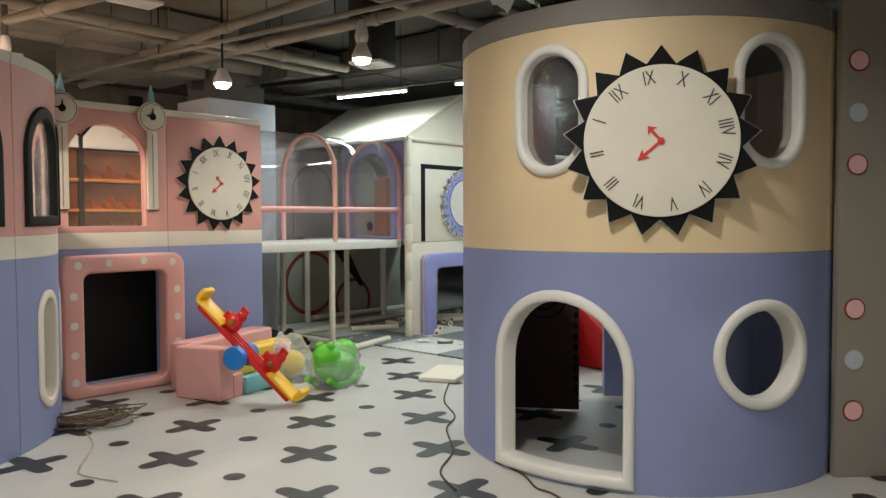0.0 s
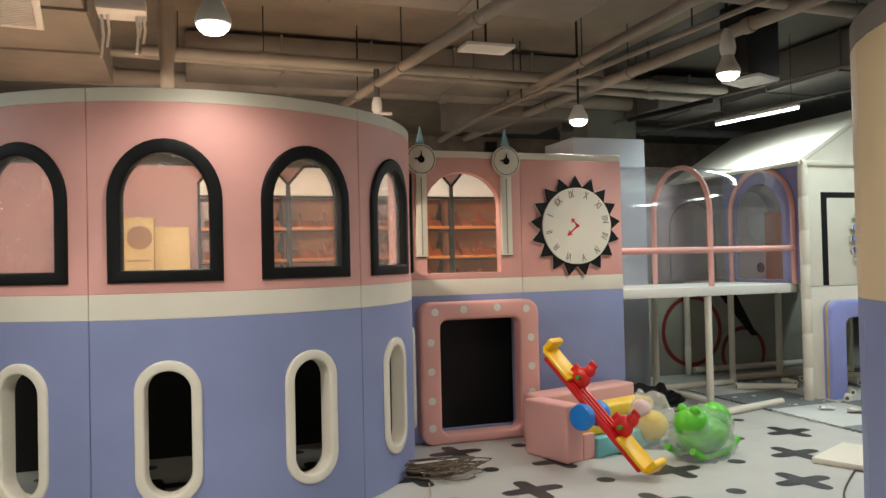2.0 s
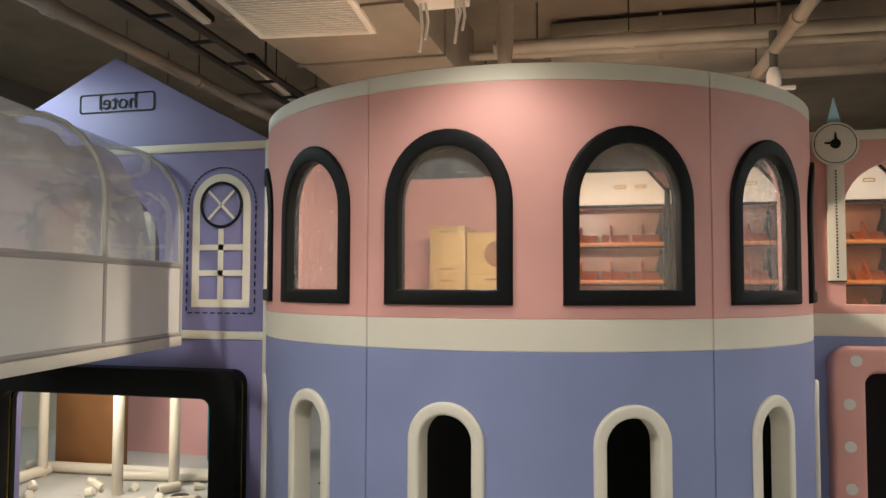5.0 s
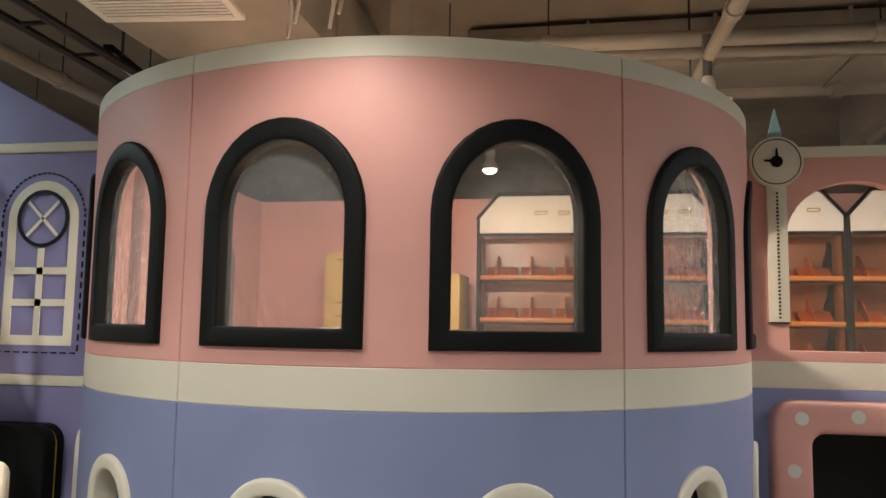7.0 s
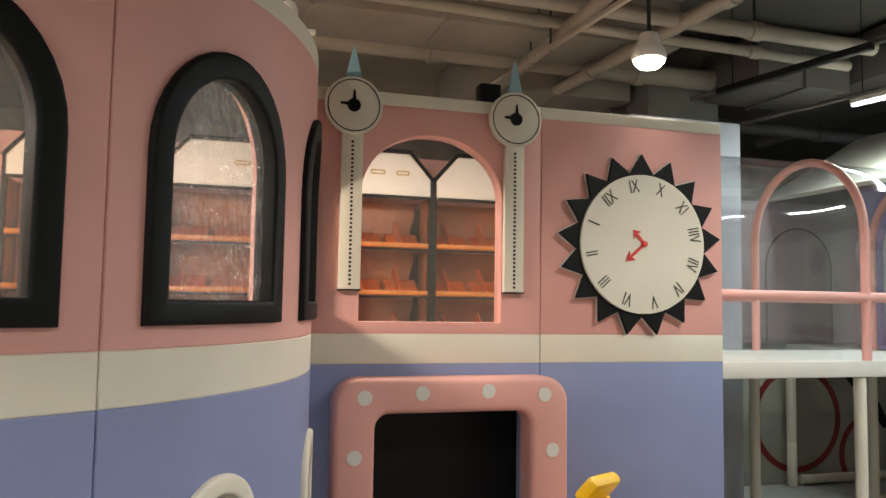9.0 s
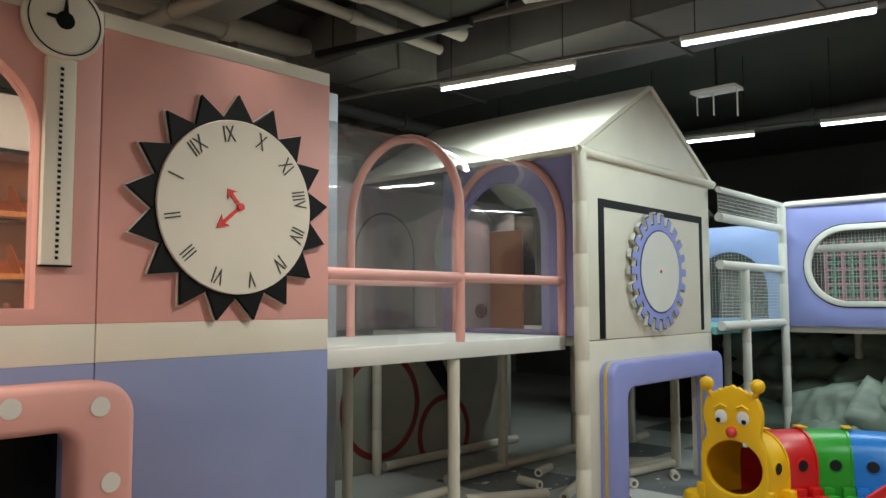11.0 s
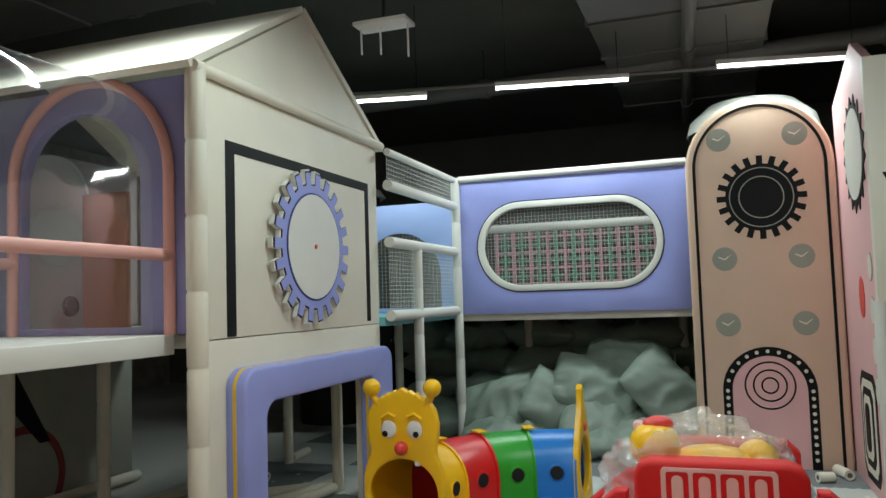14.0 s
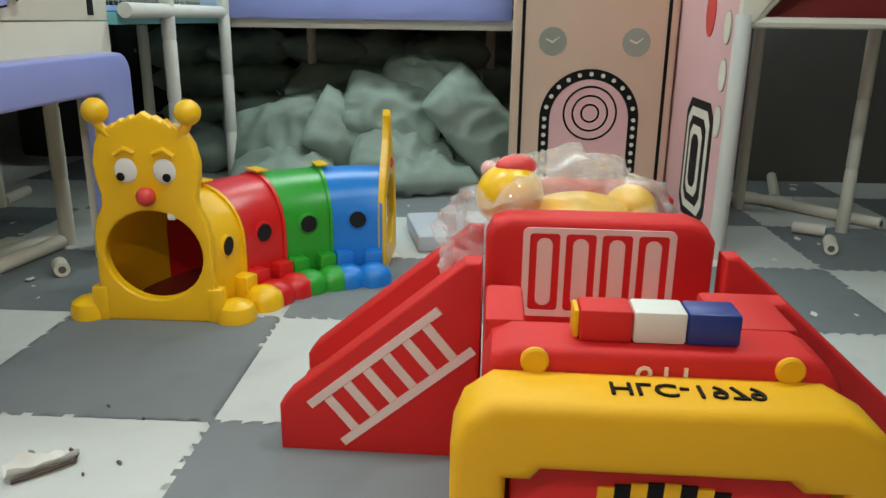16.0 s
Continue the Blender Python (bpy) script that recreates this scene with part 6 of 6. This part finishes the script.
for i in range(230):
    if i < 150:
        x, y = rng.uniform(2.3, 7.2), rng.uniform(0.0, 2.3)
    elif i < 200:
        x, y = rng.uniform(5.8, 9.0), rng.uniform(-4.8, -0.2)
    else:
        x, y = rng.uniform(-6.2, -4.3), rng.uniform(-0.5, 1.2)
    if y < 0.25 and x < 4.4 and i < 150:
        x += 0.6
    z = 0.026 if x > 3.77 else 0.004
    s = rng.uniform(0.012, 0.05)
    n = rng.randint(4, 6)
    ph = rng.uniform(0, 6)
    vs = [bm.verts.new((x + s * rng.uniform(0.5, 1.5) * math.cos(ph + 6.283 * k / n), y + s * rng.uniform(0.4, 1.0) * math.sin(ph + 6.283 * k / n), z + rng.uniform(0, 0.012))) for k in range(n)]
    bm.faces.new(vs)
solo("paper_scraps", bm, SCRAP, pose(0, 0, 0), "small white scraps scattered over the mats", "scraps", kind="stuff")


def foam_tube(x, y, yaw, L, r=0.04, mat=None):
    z0 = 0.022 if x > 3.77 else 0.001
    f = thing("foam_tube", pose(x, y, z0 + r, 0, 0, yaw), "offcut of pale foam pipe padding lying on the floor", "foam tube", "foam offcuts")
    part("tube_wall", tube([(-L / 2, 0, 0), (L / 2, 0, 0)], r, 14), mat or CREAM, f)
    # dark discs on the closed ends stand for the shaded hollow
    for s in (-1, 1):
        part("painted_tube_hole", tube([(s * L / 2, 0, 0), (s * (L / 2 + 0.002), 0, 0)], r * 0.5, 12), HALL_WALL, f)


for a in ((5.3, 0.75, 20, 0.9), (5.0, 0.35, -15, 0.16), (5.9, 0.9, 70, 0.5), (6.2, 0.3, 35, 0.12), (7.4, -4.1, 60, 0.2), (8.0, -4.3, 40, 1.1), (8.3, -3.9, 75, 0.8), (7.95, -3.2, 15, 0.22), (7.75, -3.05, -70, 0.12), (3.6, 0.05, 14, 1.1), (4.6, 0.95, -30, 0.7), (5.6, 1.3, 15, 0.3), (6.4, 1.0, -50, 0.7), (5.1, 1.1, 80, 0.25), (3.0, 1.0, 5, 0.6), (6.5, 0.05, 70, 0.1), (-4.9, -0.2, 30, 0.3), (-4.6, 0.4, -40, 0.5), (-5.4, 0.5, 10, 0.9), (-5.2, 0.15, 60, 0.18), (4.87, -0.03, 40, 0.16), (5.2, 0.23, 65, 0.1), (6.9, 1.33, 80, 0.09), (7.8, 1.5, 5, 0.35), (6.4, 0.72, -16, 0.95), (6.32, 0.6, -9, 0.7), (5.68, 0.43, 50, 0.06), (7.03, -4.08, -20, 0.2), (8.9, -4.4, -18, 1.3)):
    foam_tube(*a)
solo("cream_pad", box(-0.35, -0.2, 0, 0.35, 0.2, 0.05, 0.015), CREAM, pose(2.95, -1.9, 0, 0, 0, 25), "flat cream foam pad lying on the floor", "foam pad")
pad = thing("white_tray", pose(7.1, -1.75, 0.022, 0, 0, 12), "pale grey flat box lying on the mats", "box")
part("tray_body", box(-0.3, -0.25, 0, 0.3, 0.25, 0.1, 0.02), COLUMN, pad)
rag = bmesh.new()
bmesh.ops.create_grid(rag, x_segments=14, y_segments=10, size=0.5)
for v in rag.verts:
    n = noise.noise(Vector((v.co.x * 3, v.co.y * 4, 9)))
    v.co = (v.co.x * 0.17 + 0.02 * n, v.co.y * 0.1, 0.012 + 0.045 * abs(n) + 0.012 * (1 - abs(v.co.x)))
solo("crumpled_rag", rag, SCRAP, pose(4.27, -0.32, 0.021, 0, 0, -35), "crumpled grey-white rag lying on a pale mat", "rag")
dark = bmesh.new()
bmesh.ops.create_icosphere(dark, subdivisions=4, radius=1)
for v in dark.verts:
    n = noise.noise(v.co * 2.5)
    v.co = (v.co.x * 0.5 * (1 + 0.3 * n), v.co.y * 0.25 * (1 + 0.3 * n), max(0, (v.co.z + 0.2) * 0.16 * (1 + n)))
solo("dark_sheeting", dark, BLACK, pose(2.75, 0.75, 0.001, 0, 0, 15), "heap of crumpled black sheeting on the floor", "sheeting")


def cable(name, pts, r, label):
    out = []
    P = [Vector((*p, r + 0.001)) for p in pts]
    for i in range(len(P) - 1):
        p0, p1, p2, p3 = P[max(0, i - 1)], P[i], P[i + 1], P[min(len(P) - 1, i + 2)]
        for k in range(6):
            t = k / 6
            out.append(0.5 * (2 * p1 + (p2 - p0) * t + (2 * p0 - 5 * p1 + 4 * p2 - p3) * t * t + (3 * p1 - p0 - 3 * p2 + p3) * t ** 3))
    solo(name, tube(out + [P[-1]], r, 6), CABLE_PALE if "beige" in label else CORD, pose(0, 0, 0), label, "cable", "loose cables")


cable("power_cable", [(2.67, -2.18), (2.1, -2.62), (1.75, -3.05), (1.42, -3.25), (1.01, -3.67), (0.62, -3.9), (0.43, -4.2)], 0.007, "thin black power cable lying on the printed floor")
cable("power_cable", [(1.01, -4.05), (0.98, -4.2), (0.91, -4.37), (0.78, -4.55), (0.75, -4.71), (0.5, -5.2)], 0.007, "thin black power cable by the buff tower")
cable("power_cable", [(-0.5, -1.2), (-0.62, -1.6), (-0.9, -2.03), (-0.95, -2.2), (-0.86, -2.49)], 0.006, "beige cable trailing from a heap")
rng = random.Random(8)
bm = bmesh.new()
for k in range(16):
    pts = []
    cx, cy, a0 = -0.3 + rng.uniform(-0.12, 0.12), -1.02 + rng.uniform(-0.1, 0.1), rng.uniform(0, 6)
    for i in range(22):
        a = a0 + i * 0.35
        rr2 = rng.uniform(0.16, 0.2) + 0.05 * math.sin(3 * a)
        pts.append((cx + rr2 * math.cos(a) * 1.3, cy + rr2 * math.sin(a) * 0.7, 0.008 + 0.006 * k + 0.01 * rng.random()))
    tube(pts, 0.005, 5, bm)
solo("cable_heap", bm, PIPE_DARK, pose(0, 0, 0), "tangled heap of thin beige cables beside the tower", "cable", kind="stuff")

# torn strip of padding and chips lying on the mats
torn = thing("torn_padding", pose(4.4, -0.6, 0.021, 0, 0, -48), "torn grey strip of padding with dark underside on the mats", "scrap")
bm = bmesh.new()
bmesh.ops.create_grid(bm, x_segments=18, y_segments=6, size=0.5)
for v in bm.verts:
    n = noise.noise(Vector((v.co.x * 5, v.co.y * 3, 1.7)))
    v.co = (v.co.x * 0.2 + 0.01 * n, v.co.y * 0.06 * (1 + 0.4 * n), 0.008 + 0.022 * abs(v.co.y * 2) ** 2 * (1 + n) + 0.01 * (1 + n))
bmesh.ops.solidify(bm, geom=bm.faces[:], thickness=0.005)
part("strip", bm, SCRAP, torn)
part("dark_edge", tube([(-0.09, -0.03, 0.008), (-0.03, -0.036, 0.012), (0.04, -0.035, 0.014), (0.09, -0.03, 0.012), (0.105, -0.005, 0.02), (0.09, 0.02, 0.03)], 0.006, 6), CORD, torn, "dark torn edge")
part("curl", tube([(-0.02 + 0.018 * math.cos(i * 0.7), 0.04 + 0.012 * i / 4, 0.02 + 0.016 * math.sin(i * 0.7)) for i in range(12)], 0.006, 6), PIPE_DUSTY_LIFTED, torn)
for x, y, r in ((4.45, -0.82, 0.014), (4.38, -0.74, 0.009), (4.8, -0.62, 0.012), (4.72, -0.78, 0.01)):
    bm = sphere(0, 0, 0.005, r, r * 0.5, 0.006, 8)
    solo("foam_chip", bm, PIPE, pose(x, y, 0.021, 0, 0, 40 * r * 100), "small dark chip lying on the foam mats", "scrap", "foam chips")
